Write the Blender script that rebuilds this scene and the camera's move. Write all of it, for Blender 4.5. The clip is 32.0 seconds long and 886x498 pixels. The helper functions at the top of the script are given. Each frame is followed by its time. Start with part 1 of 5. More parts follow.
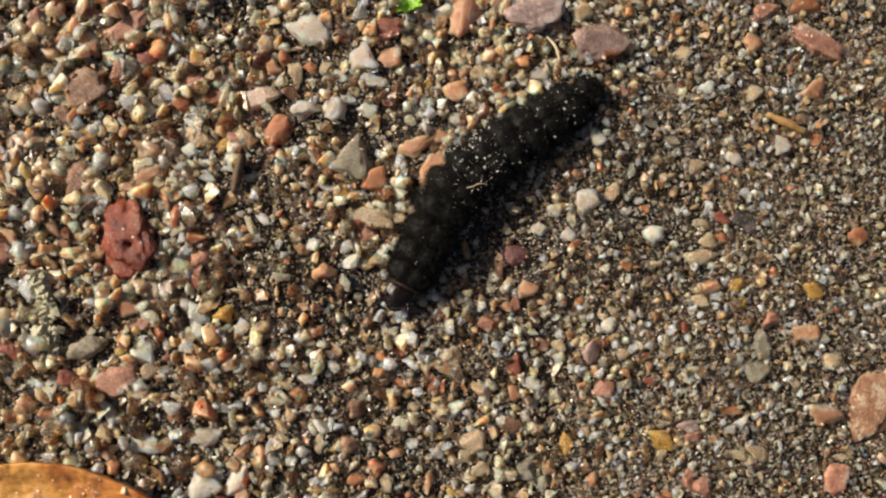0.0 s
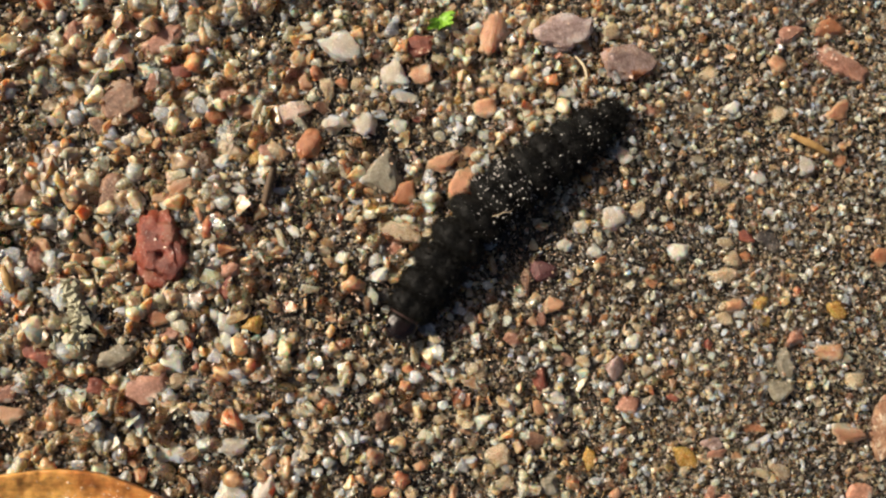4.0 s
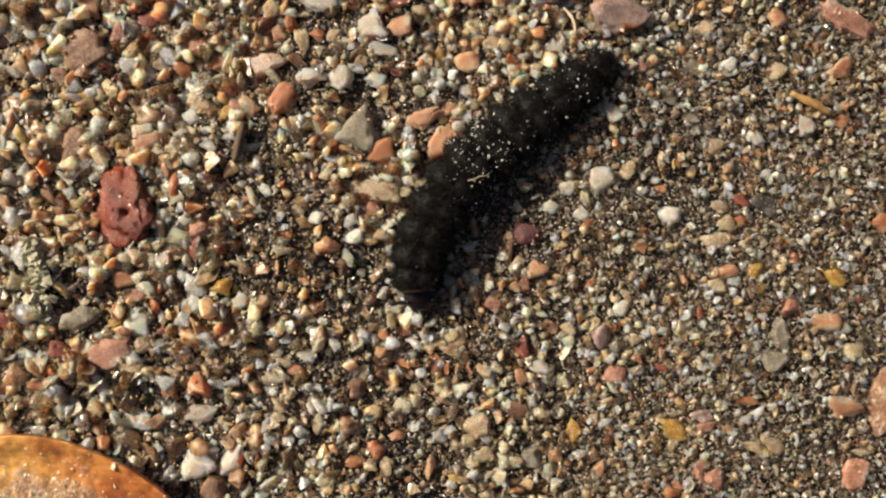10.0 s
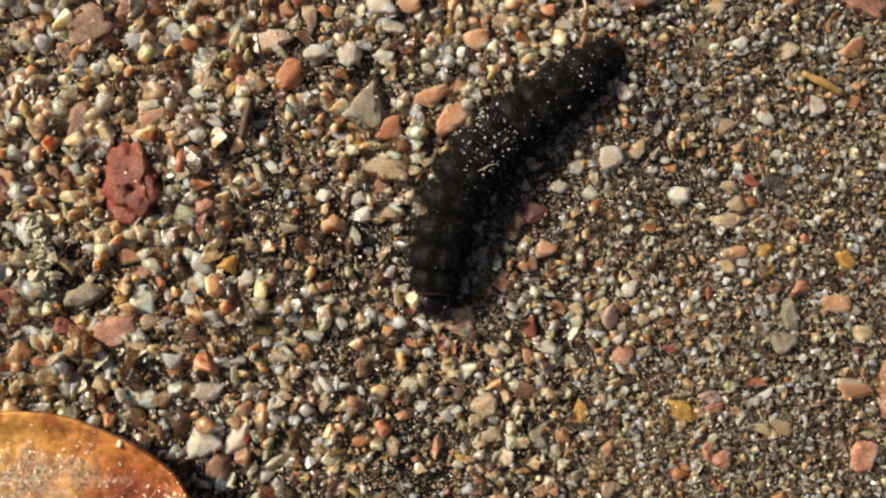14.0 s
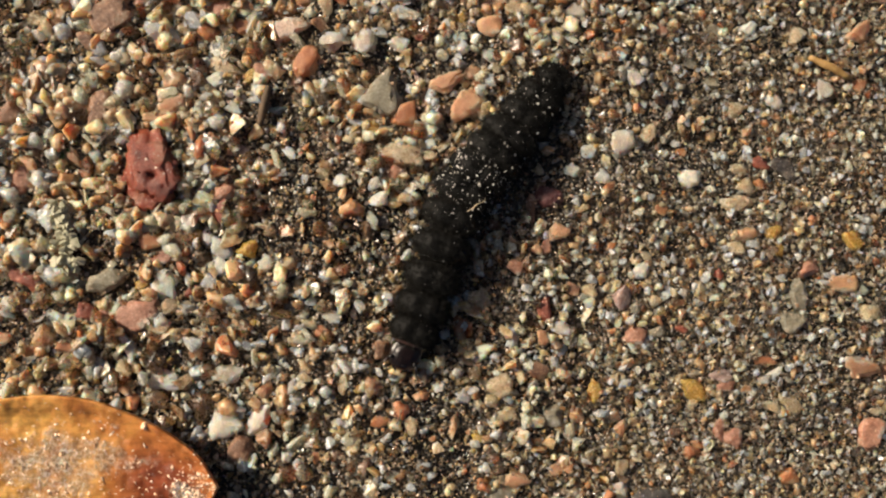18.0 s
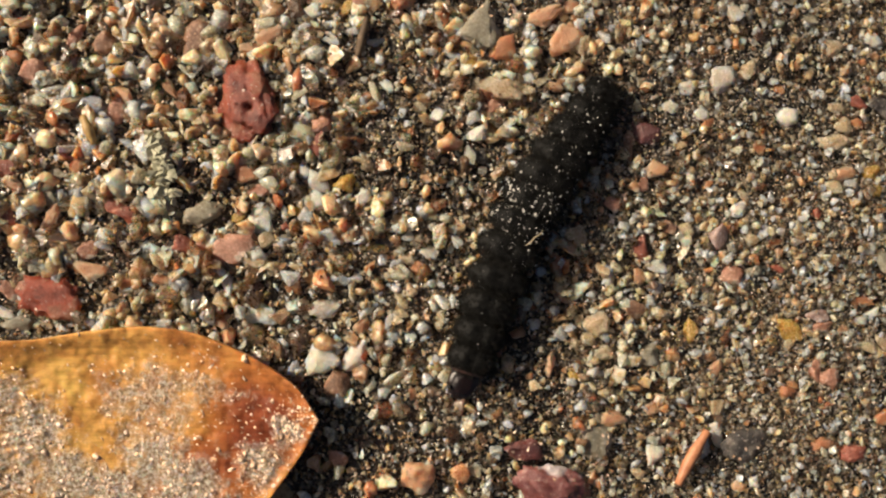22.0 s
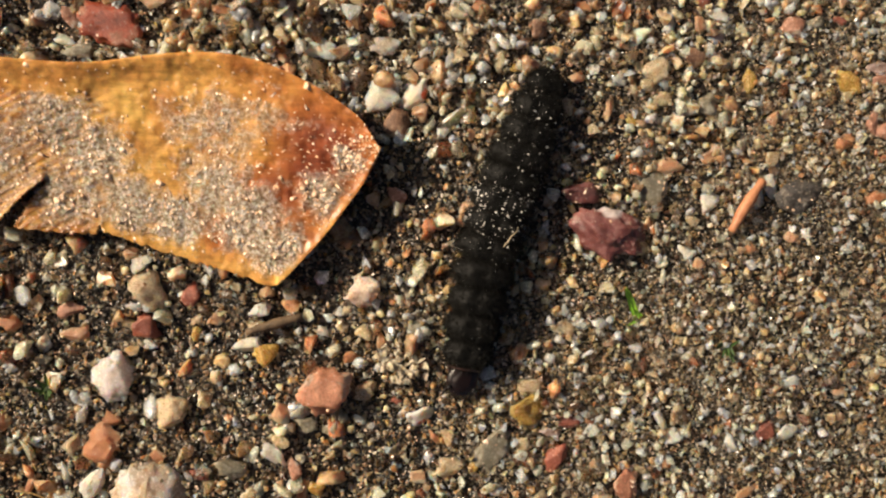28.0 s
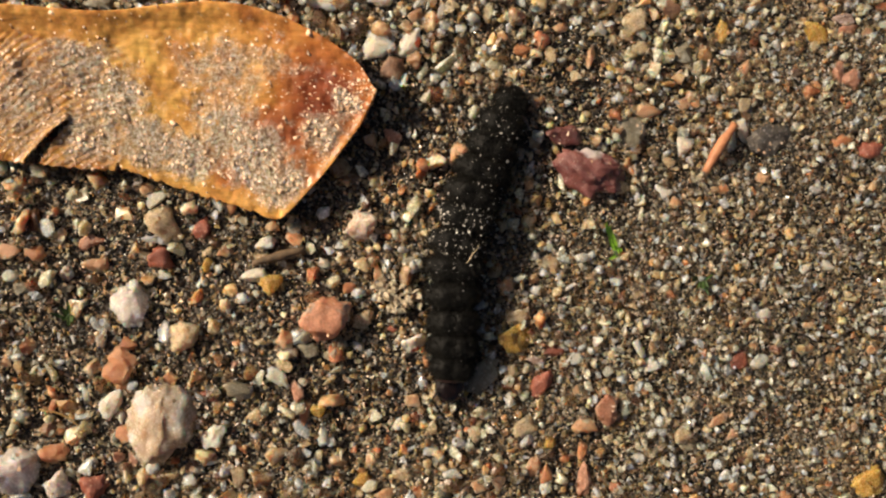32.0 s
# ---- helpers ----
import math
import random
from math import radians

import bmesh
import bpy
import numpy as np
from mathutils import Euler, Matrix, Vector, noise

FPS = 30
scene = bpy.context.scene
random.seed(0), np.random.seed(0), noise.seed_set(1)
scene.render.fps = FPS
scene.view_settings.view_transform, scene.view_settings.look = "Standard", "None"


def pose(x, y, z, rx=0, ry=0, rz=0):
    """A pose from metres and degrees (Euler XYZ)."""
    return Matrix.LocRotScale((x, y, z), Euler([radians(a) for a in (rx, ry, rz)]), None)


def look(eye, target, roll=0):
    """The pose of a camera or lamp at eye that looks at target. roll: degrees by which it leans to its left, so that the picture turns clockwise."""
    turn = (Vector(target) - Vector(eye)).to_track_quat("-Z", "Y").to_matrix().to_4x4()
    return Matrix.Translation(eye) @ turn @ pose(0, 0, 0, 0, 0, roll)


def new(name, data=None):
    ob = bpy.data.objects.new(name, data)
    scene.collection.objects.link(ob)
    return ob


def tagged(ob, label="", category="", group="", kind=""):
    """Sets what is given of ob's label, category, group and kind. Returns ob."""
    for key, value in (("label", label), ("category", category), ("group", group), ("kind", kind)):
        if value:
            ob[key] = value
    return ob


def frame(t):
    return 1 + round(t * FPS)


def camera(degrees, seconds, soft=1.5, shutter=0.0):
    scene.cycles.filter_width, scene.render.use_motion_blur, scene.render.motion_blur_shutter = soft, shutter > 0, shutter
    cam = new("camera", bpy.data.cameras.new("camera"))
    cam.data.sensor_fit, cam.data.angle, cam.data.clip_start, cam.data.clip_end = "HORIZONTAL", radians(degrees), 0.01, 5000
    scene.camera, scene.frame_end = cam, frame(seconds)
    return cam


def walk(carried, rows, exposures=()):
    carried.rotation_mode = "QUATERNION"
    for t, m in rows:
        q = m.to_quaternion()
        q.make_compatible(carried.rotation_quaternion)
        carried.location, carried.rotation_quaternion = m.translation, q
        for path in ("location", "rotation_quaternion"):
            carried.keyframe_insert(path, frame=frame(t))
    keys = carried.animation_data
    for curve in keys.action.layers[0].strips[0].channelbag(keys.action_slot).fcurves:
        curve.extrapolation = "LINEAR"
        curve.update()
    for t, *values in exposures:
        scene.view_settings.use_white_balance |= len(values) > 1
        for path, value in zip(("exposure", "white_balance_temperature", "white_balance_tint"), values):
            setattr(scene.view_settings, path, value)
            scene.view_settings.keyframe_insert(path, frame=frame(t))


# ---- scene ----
MM = 0.001
cam = camera(50.0, 32.0, 2.2)
# seconds, eye in millimetres, turn in degrees
PATH = [
    (0, -4.681, -2.516, 51.840, 2.768, -5.160, 0.000),
    (0.5, -4.442, -3.293, 52.082, 3.281, -5.060, 0.054),
    (1, -5.157, -2.814, 51.949, 3.194, -5.090, 0.051),
    (1.5, -3.867, -2.209, 52.694, 3.190, -4.872, -0.014),
    (2, -4.791, -2.495, 53.227, 3.512, -5.016, -0.101),
    (2.5, -4.860, -1.969, 51.983, 3.732, -5.070, 0.300),
    (3, -5.835, -2.047, 51.715, 4.036, -5.084, 0.739),
    (3.5, -6.091, -2.421, 52.127, 3.831, -5.163, 0.810),
    (5.5, -5.811, -3.299, 52.365, 3.863, -4.469, 0.982),
    (6, -5.590, -2.685, 53.455, 2.838, -4.797, 1.160),
    (6.5, -6.077, -3.115, 53.925, 3.354, -4.848, 1.346),
    (7, -5.971, -3.326, 51.861, 4.075, -4.523, 1.344),
    (7.5, -6.406, -3.097, 50.754, 3.759, -4.377, 1.360),
    (8, -5.868, -3.552, 49.424, 3.828, -4.264, 1.413),
    (8.5, -5.703, -3.356, 49.944, 2.253, -4.518, 1.447),
    (9, -4.902, -4.075, 50.654, 2.702, -4.651, 1.253),
    (9.5, -4.367, -3.482, 49.909, 2.452, -4.629, 1.240),
    (10, -4.281, -3.571, 49.921, 2.545, -4.542, 1.322),
    (10.5, -4.766, -3.224, 50.321, 1.922, -4.701, 1.164),
    (11, -4.834, -2.923, 50.916, 1.733, -4.568, 1.201),
    (11.5, -4.845, -2.959, 50.236, 2.008, -4.536, 1.295),
    (12, -5.041, -3.620, 49.988, 2.406, -4.447, 1.409),
    (12.5, -5.156, -4.059, 49.898, 2.212, -4.688, 1.368),
    (13, -5.730, -4.330, 49.443, 2.499, -4.826, 1.308),
    (13.5, -4.763, -4.229, 49.388, 2.382, -4.569, 1.476),
    (14, -4.661, -4.221, 49.523, 2.000, -4.575, 1.637),
    (14.5, -4.647, -4.555, 49.525, 2.209, -4.728, 1.500),
    (16.5, -3.889, -4.314, 49.581, 1.627, -4.883, 1.525),
    (17, -4.814, -4.526, 49.593, 1.603, -4.808, 1.316),
    (17.5, -5.695, -4.700, 49.304, 1.821, -5.166, 1.195),
    (18, -5.898, -4.781, 50.245, 1.622, -4.975, 1.191),
    (18.5, -6.056, -5.243, 51.287, 1.016, -4.855, 1.510),
    (19, -6.739, -6.120, 49.948, 1.618, -4.784, 1.615),
    (19.5, -8.015, -6.450, 49.433, 1.865, -5.037, 1.513),
    (20, -8.441, -6.304, 49.806, 1.345, -4.973, 1.640),
    (20.5, -9.333, -6.317, 50.179, 0.372, -5.143, 1.731),
    (21, -9.690, -6.777, 49.807, 0.818, -5.302, 1.772),
    (21.5, -10.392, -6.958, 49.226, 1.001, -5.472, 1.675),
    (22, -11.008, -7.484, 49.182, 0.707, -5.164, 1.574),
    (22.5, -10.528, -8.242, 49.645, 0.017, -4.954, 1.784),
    (23, -10.145, -8.423, 50.015, 0.321, -4.633, 1.961),
    (23.5, -10.621, -9.951, 49.510, 0.915, -4.605, 1.957),
    (24, -11.479, -11.376, 49.107, -0.045, -4.705, 1.792),
    (24.5, -11.145, -12.146, 49.868, -0.388, -4.383, 1.792),
    (25, -10.172, -13.497, 49.994, -1.763, -4.222, 2.086),
    (25.5, -11.160, -14.780, 49.996, -2.633, -4.471, 1.998),
    (27.5, -12.855, -16.311, 49.430, -3.845, -4.734, 2.350),
    (28, -13.593, -16.913, 49.258, -4.087, -4.963, 2.472),
    (28.5, -13.239, -17.600, 49.917, -3.811, -4.658, 2.312),
    (29, -12.644, -17.833, 50.620, -3.808, -4.448, 2.296),
    (29.5, -12.286, -18.679, 50.078, -3.703, -4.425, 2.423),
    (30, -12.757, -19.213, 49.681, -4.363, -4.612, 2.614),
    (30.5, -13.249, -19.440, 52.662, -4.187, -4.640, 2.608),
    (31, -12.555, -19.654, 54.217, -3.640, -4.201, 2.516),
    (31.5, -12.130, -20.190, 53.426, -3.527, -4.069, 2.463),
    (32, -12.542, -20.429, 53.298, -3.677, -4.071, 2.453),
]
EXPOSURES = [(0.0, -0.03, 5940, 10), (6.0, 0.11, 6040, 10), (9.0, 0.08, 6090, 10), (19.0, 0.01, 6160, 10), (25.0, 0.07, 6390, 10), (29.0, 0.08, 6460, 10), (32.0, 0.0, 6500, 10)]
walk(cam, [(t, pose(x * MM, y * MM, z * MM, rx, ry, rz)) for t, x, y, z, rx, ry, rz in PATH], EXPOSURES)

# ---- light: a low warm sun and the sky ----
SUN_FROM = Vector((-0.71, 0.32, 0.46)).normalized()
sky = bpy.data.worlds.new("sky")
scene.world = sky
sky.use_nodes = True
tree = sky.node_tree
tex = tree.nodes.new("ShaderNodeTexSky")
tex.sky_type, tex.sun_disc = "NISHITA", False
tex.air_density, tex.dust_density, tex.ozone_density = 0.55, 6.0, 0.3
tex.sun_elevation = math.asin(SUN_FROM.z)
tex.sun_rotation = math.atan2(SUN_FROM.x, SUN_FROM.y)
tree.links.new(tex.outputs[0], tree.nodes["Background"].inputs[0])
tree.nodes["Background"].inputs[1].default_value = 0.046
sun = new("sun", bpy.data.lights.new("sun", "SUN"))
sun.data.energy, sun.data.angle, sun.data.color = 5.5, radians(3.0), (1.0, 0.82, 0.60)
sun.matrix_world = look(SUN_FROM, (0, 0, 0))


# ---- materials ----
def shader(name):
    m = bpy.data.materials.new(name)
    m.use_nodes = True
    return m, m.node_tree, m.node_tree.nodes["Principled BSDF"]


def node(nt, kind, **values):
    n = nt.nodes.new(kind)
    for key, v in values.items():
        n.inputs[key.replace("_", " ")].default_value = v
    return n


def ramp(nt, source, stops, constant=False):
    r = nt.nodes.new("ShaderNodeValToRGB")
    r.color_ramp.interpolation = "CONSTANT" if constant else "LINEAR"
    els = r.color_ramp.elements
    while len(els) < len(stops):
        els.new(0.5)
    for e, (at, col) in zip(els, stops):
        e.position, e.color = at, (*col, 1)
    nt.links.new(source, r.inputs[0])
    return r.outputs[0]


def blend(nt, a, b, factor, how="MIX"):
    n = nt.nodes.new("ShaderNodeMix")
    n.data_type, n.blend_type = "RGBA", how
    for slot, v in ((0, factor), (6, a), (7, b)):
        if isinstance(v, bpy.types.NodeSocket):
            nt.links.new(v, n.inputs[slot])
        elif slot:
            n.inputs[slot].default_value = (*v, 1)
        else:
            n.inputs[slot].default_value = v
    return n.outputs[2]


def noise_of(nt, scale, detail=4.0, rough=0.6):
    c = nt.nodes.new("ShaderNodeTexCoord")
    n = node(nt, "ShaderNodeTexNoise", Scale=scale, Detail=detail, Roughness=rough)
    nt.links.new(c.outputs["Object"], n.inputs["Vector"])
    return n.outputs[0]


def bump(nt, b, height, strength, depth):
    n = node(nt, "ShaderNodeBump", Strength=strength, Distance=depth)
    nt.links.new(height, n.inputs["Height"])
    nt.links.new(n.outputs[0], b.inputs["Normal"])


def wet(nt, b, amount, height):
    """A film of water: a sharp sheen over the surface, broken by its grain."""
    b.inputs["Coat Weight"].default_value = amount
    b.inputs["Coat Roughness"].default_value = 0.06
    b.inputs["Coat IOR"].default_value = 1.4
    n = node(nt, "ShaderNodeBump", Strength=1.0, Distance=0.00006)
    nt.links.new(height, n.inputs["Height"])
    nt.links.new(n.outputs[0], b.inputs["Coat Normal"])


def lively(tint, lift, iron=0.35):
    """A mineral's colour inside a clear grain: brighter than its powder, and stained tan by iron."""
    grey = sum(tint) / 3
    made = [(c * (1 - iron) + grey * warm * iron) * grey ** -lift for c, warm in zip(tint, (1.46, 0.96, 0.70))]
    top = max(made)
    return tuple(c * min(1, 0.96 / top) for c in made)


def mineral(name, light, dark, rough=0.4, vein=None, cloud=900.0, glow=0.5, film=0.15, clear=0.12):
    """A stone: clouds of two tones, a fine grain, and stains or veins of a third."""
    m, nt, b = shader(name)
    tone = noise_of(nt, cloud, 5, 0.62)
    if glow > 0.4:
        light, dark = lively(light, 0.17, 0.1), lively(dark, 0.17, 0.1)
    col = ramp(nt, tone, [(0.34, dark), (0.62, light)])
    info = nt.nodes.new("ShaderNodeObjectInfo")
    each = ramp(nt, info.outputs["Random"], [(0.0, (0.84, 0.82, 0.79)), (0.5, (1, 1, 1)), (1.0, (1.15, 1.12, 1.06))])
    col = blend(nt, col, each, 1.0, "MULTIPLY")
    if vein:
        spot = ramp(nt, noise_of(nt, cloud * 0.7, 3, 0.7), [(0.55, (0, 0, 0)), (0.62, (1, 1, 1))])
        col = blend(nt, col, vein, spot)
    fine = noise_of(nt, 6000.0, 4, 0.75)
    col = blend(nt, col, (0.80, 0.74, 0.64), ramp(nt, noise_of(nt, 6200.0, 3, 0.6), [(0.62, (0, 0, 0)), (0.74, (0.8, 0.8, 0.8))]))
    dirt = ramp(nt, fine, [(0.38, (0.45, 0.42, 0.38)), (0.55, (1, 1, 1))])
    col = blend(nt, col, dirt, 0.2 if glow > 0.5 else 0.6, "MULTIPLY")
    nt.links.new(col, b.inputs["Base Color"])
    gloss = ramp(nt, fine, [(0.3, (rough + 0.25,) * 3), (0.7, (rough - 0.1,) * 3)])
    nt.links.new(gloss, b.inputs["Roughness"])
    bump(nt, b, fine, 0.9, 0.00009)
    wet(nt, b, max(film, 0.3) if glow > 0.7 else film, fine)
    b.inputs["Subsurface Weight"].default_value = 0.9 * glow
    b.inputs["Subsurface Radius"].default_value = (1.0, 0.68, 0.42)
    b.inputs["Subsurface Scale"].default_value = 0.0006
    b.inputs["Transmission Weight"].default_value = clear
    b.inputs["IOR"].default_value = 1.5
    return m


def sand_material(name, stops, rough=0.2, clear=0.4, depth=0.001, gleam=0.35, lift=0.44, iron=0.35):
    """Many small grains in one mesh, each with a mineral of its own: some glassy, some milky, all clouded and wet."""
    m, nt, b = shader(name)
    geo = nt.nodes.new("ShaderNodeNewGeometry")
    each = geo.outputs["Random Per Island"]
    col = ramp(nt, each, [(at, lively(tint, lift, iron)) for at, tint in stops], True)
    white = nt.nodes.new("ShaderNodeTexWhiteNoise")
    white.noise_dimensions = "1D"
    nt.links.new(each, white.inputs["W"])
    col = blend(nt, col, ramp(nt, white.outputs["Value"], [(0.0, (0.62, 0.57, 0.50)), (0.5, (0.95, 0.94, 0.92)), (1.0, (1.3, 1.28, 1.24))]), 1.0, "MULTIPLY")
    cloud = noise_of(nt, 1900.0, 3, 0.6)
    fine = noise_of(nt, 5600.0, 4, 0.7)
    col = blend(nt, col, ramp(nt, cloud, [(0.36, (0.58, 0.46, 0.36)), (0.62, (1.22, 1.2, 1.16))]), 0.9, "MULTIPLY")
    col = blend(nt, col, ramp(nt, fine, [(0.36, (0.55, 0.50, 0.45)), (0.60, (1.15, 1.13, 1.1))]), 0.6, "MULTIPLY")
    nt.links.new(col, b.inputs["Base Color"])
    nt.links.new(ramp(nt, fine, [(0.35, (rough + 0.3,) * 3), (0.65, (max(rough - 0.1, 0.05),) * 3)]), b.inputs["Roughness"])
    bump(nt, b, cloud, 0.8, 0.00014)
    wet(nt, b, gleam, fine)
    if not clear:
        return m
    b.inputs["Subsurface Weight"].default_value = 1.0
    b.inputs["Subsurface Radius"].default_value = (1.0, 0.62, 0.34)
    b.inputs["Subsurface Scale"].default_value = depth
    sep = nt.nodes.new("ShaderNodeSeparateColor")
    nt.links.new(white.outputs["Color"], sep.inputs[0])
    nt.links.new(ramp(nt, sep.outputs[1], [(0.0, (0.05,) * 3), (1 - clear - 0.1, (0.1,) * 3), (1 - clear + 0.1, (0.85,) * 3)]), b.inputs["Transmission Weight"])
    return m


SAND = sand_material("mixed_sand", [
    (0.00, (0.444, 0.348, 0.215)), (0.10, (0.311, 0.237, 0.141)), (0.20, (0.222, 0.174, 0.111)), (0.30, (0.459, 0.400, 0.311)),
    (0.40, (0.42, 0.22, 0.13)), (0.49, (0.126, 0.096, 0.070)), (0.57, (0.710, 0.624, 0.480)), (0.66, (0.30, 0.12, 0.07)),
    (0.73, (0.063, 0.052, 0.043)), (0.78, (0.39, 0.29, 0.15)), (0.86, (0.826, 0.768, 0.672)), (0.91, (0.244, 0.207, 0.148)), (0.95, (0.444, 0.215, 0.104))], 0.2, 0.4)
SILT = sand_material("fine_sand", [
    (0.00, (0.26, 0.215, 0.145)), (0.17, (0.17, 0.14, 0.10)), (0.34, (0.10, 0.085, 0.064)), (0.48, (0.36, 0.31, 0.22)),
    (0.60, (0.262, 0.131, 0.07)), (0.64, (0.038, 0.033, 0.027)), (0.74, (0.634, 0.557, 0.432)), (0.86, (0.262, 0.194, 0.081)), (0.92, (0.845, 0.797, 0.710))], 0.18, 0.3, 0.0006, iron=0.12)
PALE = sand_material("pale_sand", [
    (0.00, (0.84, 0.69, 0.50)), (0.17, (0.88, 0.66, 0.49)), (0.33, (0.92, 0.84, 0.72)), (0.46, (0.66, 0.53, 0.36)), (0.57, (0.80, 0.46, 0.29)),
    (0.68, (0.88, 0.74, 0.55)), (0.80, (0.64, 0.28, 0.14)), (0.90, (0.86, 0.66, 0.50))], 0.16, 0.4)
TAN = sand_material("tan_sand", [
    (0.00, (0.370, 0.296, 0.192)), (0.16, (0.266, 0.207, 0.126)), (0.30, (0.474, 0.414, 0.311)), (0.42, (0.178, 0.141, 0.096)), (0.54, (0.39, 0.205, 0.115)),
    (0.61, (0.787, 0.720, 0.605)), (0.70, (0.37, 0.285, 0.15)), (0.78, (0.340, 0.118, 0.044)), (0.83, (0.081, 0.067, 0.053)), (0.91, (0.355, 0.318, 0.252))], 0.18, 0.4)


GOLD = sand_material("golden_sand", [
    (0.00, (0.50, 0.38, 0.19)), (0.20, (0.42, 0.28, 0.13)), (0.36, (0.60, 0.50, 0.33)), (0.50, (0.46, 0.23, 0.11)), (0.62, (0.74, 0.66, 0.50)), (0.74, (0.34, 0.12, 0.06)),
    (0.80, (0.28, 0.25, 0.14)), (0.92, (0.10, 0.08, 0.06))], 0.2, 0.3, 0.0008)


def glass_material():
    """Clear quartz: tinted, a little cloudy inside and rough at its broken faces."""
    m, nt, b = shader("clear_quartz")
    geo = nt.nodes.new("ShaderNodeNewGeometry")
    col = ramp(nt, geo.outputs["Random Per Island"], [(0.0, (0.97, 0.92, 0.80)), (0.3, (0.95, 0.80, 0.56)), (0.5, (0.98, 0.95, 0.89)), (0.68, (0.95, 0.66, 0.42)), (0.82, (0.90, 0.84, 0.62))], True)
    fine = noise_of(nt, 5200.0, 4, 0.7)
    nt.links.new(col, b.inputs["Base Color"])
    nt.links.new(ramp(nt, fine, [(0.35, (0.35,) * 3), (0.65, (0.08,) * 3)]), b.inputs["Roughness"])
    b.inputs["Transmission Weight"].default_value = 0.45
    b.inputs["Subsurface Weight"].default_value = 1.0
    b.inputs["Subsurface Radius"].default_value = (1.0, 0.8, 0.6)
    b.inputs["Subsurface Scale"].default_value = 0.0006
    b.inputs["IOR"].default_value = 1.46
    bump(nt, b, noise_of(nt, 1900.0, 3, 0.6), 0.7, 0.00012)
    wet(nt, b, 0.5, fine)
    return m


GLASS = glass_material()
GRIT = sand_material("dark_grit", [(0.0, (0.068, 0.062, 0.056)), (0.3, (0.14, 0.12, 0.095)), (0.5, (0.035, 0.033, 0.031)), (0.66, (0.22, 0.185, 0.14)), (0.82, (0.11, 0.10, 0.09)), (0.90, (0.52, 0.44, 0.32))], 0.16, 0.15, 0.0002, 0.8, iron=0.1)
# quartz dust, toned pale so that its specks also stand in for sun glints
GLINT = sand_material("quartz_dust", [(0.0, (0.75, 0.70, 0.60)), (0.4, (0.55, 0.46, 0.32)), (0.6, (0.88, 0.85, 0.80)), (0.88, (0.58, 0.40, 0.26))], 0.2, 0.0)
WING_GRIT = sand_material("pale_grit", [
    (0.00, (0.74, 0.66, 0.54)), (0.25, (0.66, 0.52, 0.36)), (0.45, (0.84, 0.79, 0.70)), (0.65, (0.58, 0.42, 0.26)), (0.75, (0.92, 0.90, 0.86))], 0.2, 0.0)

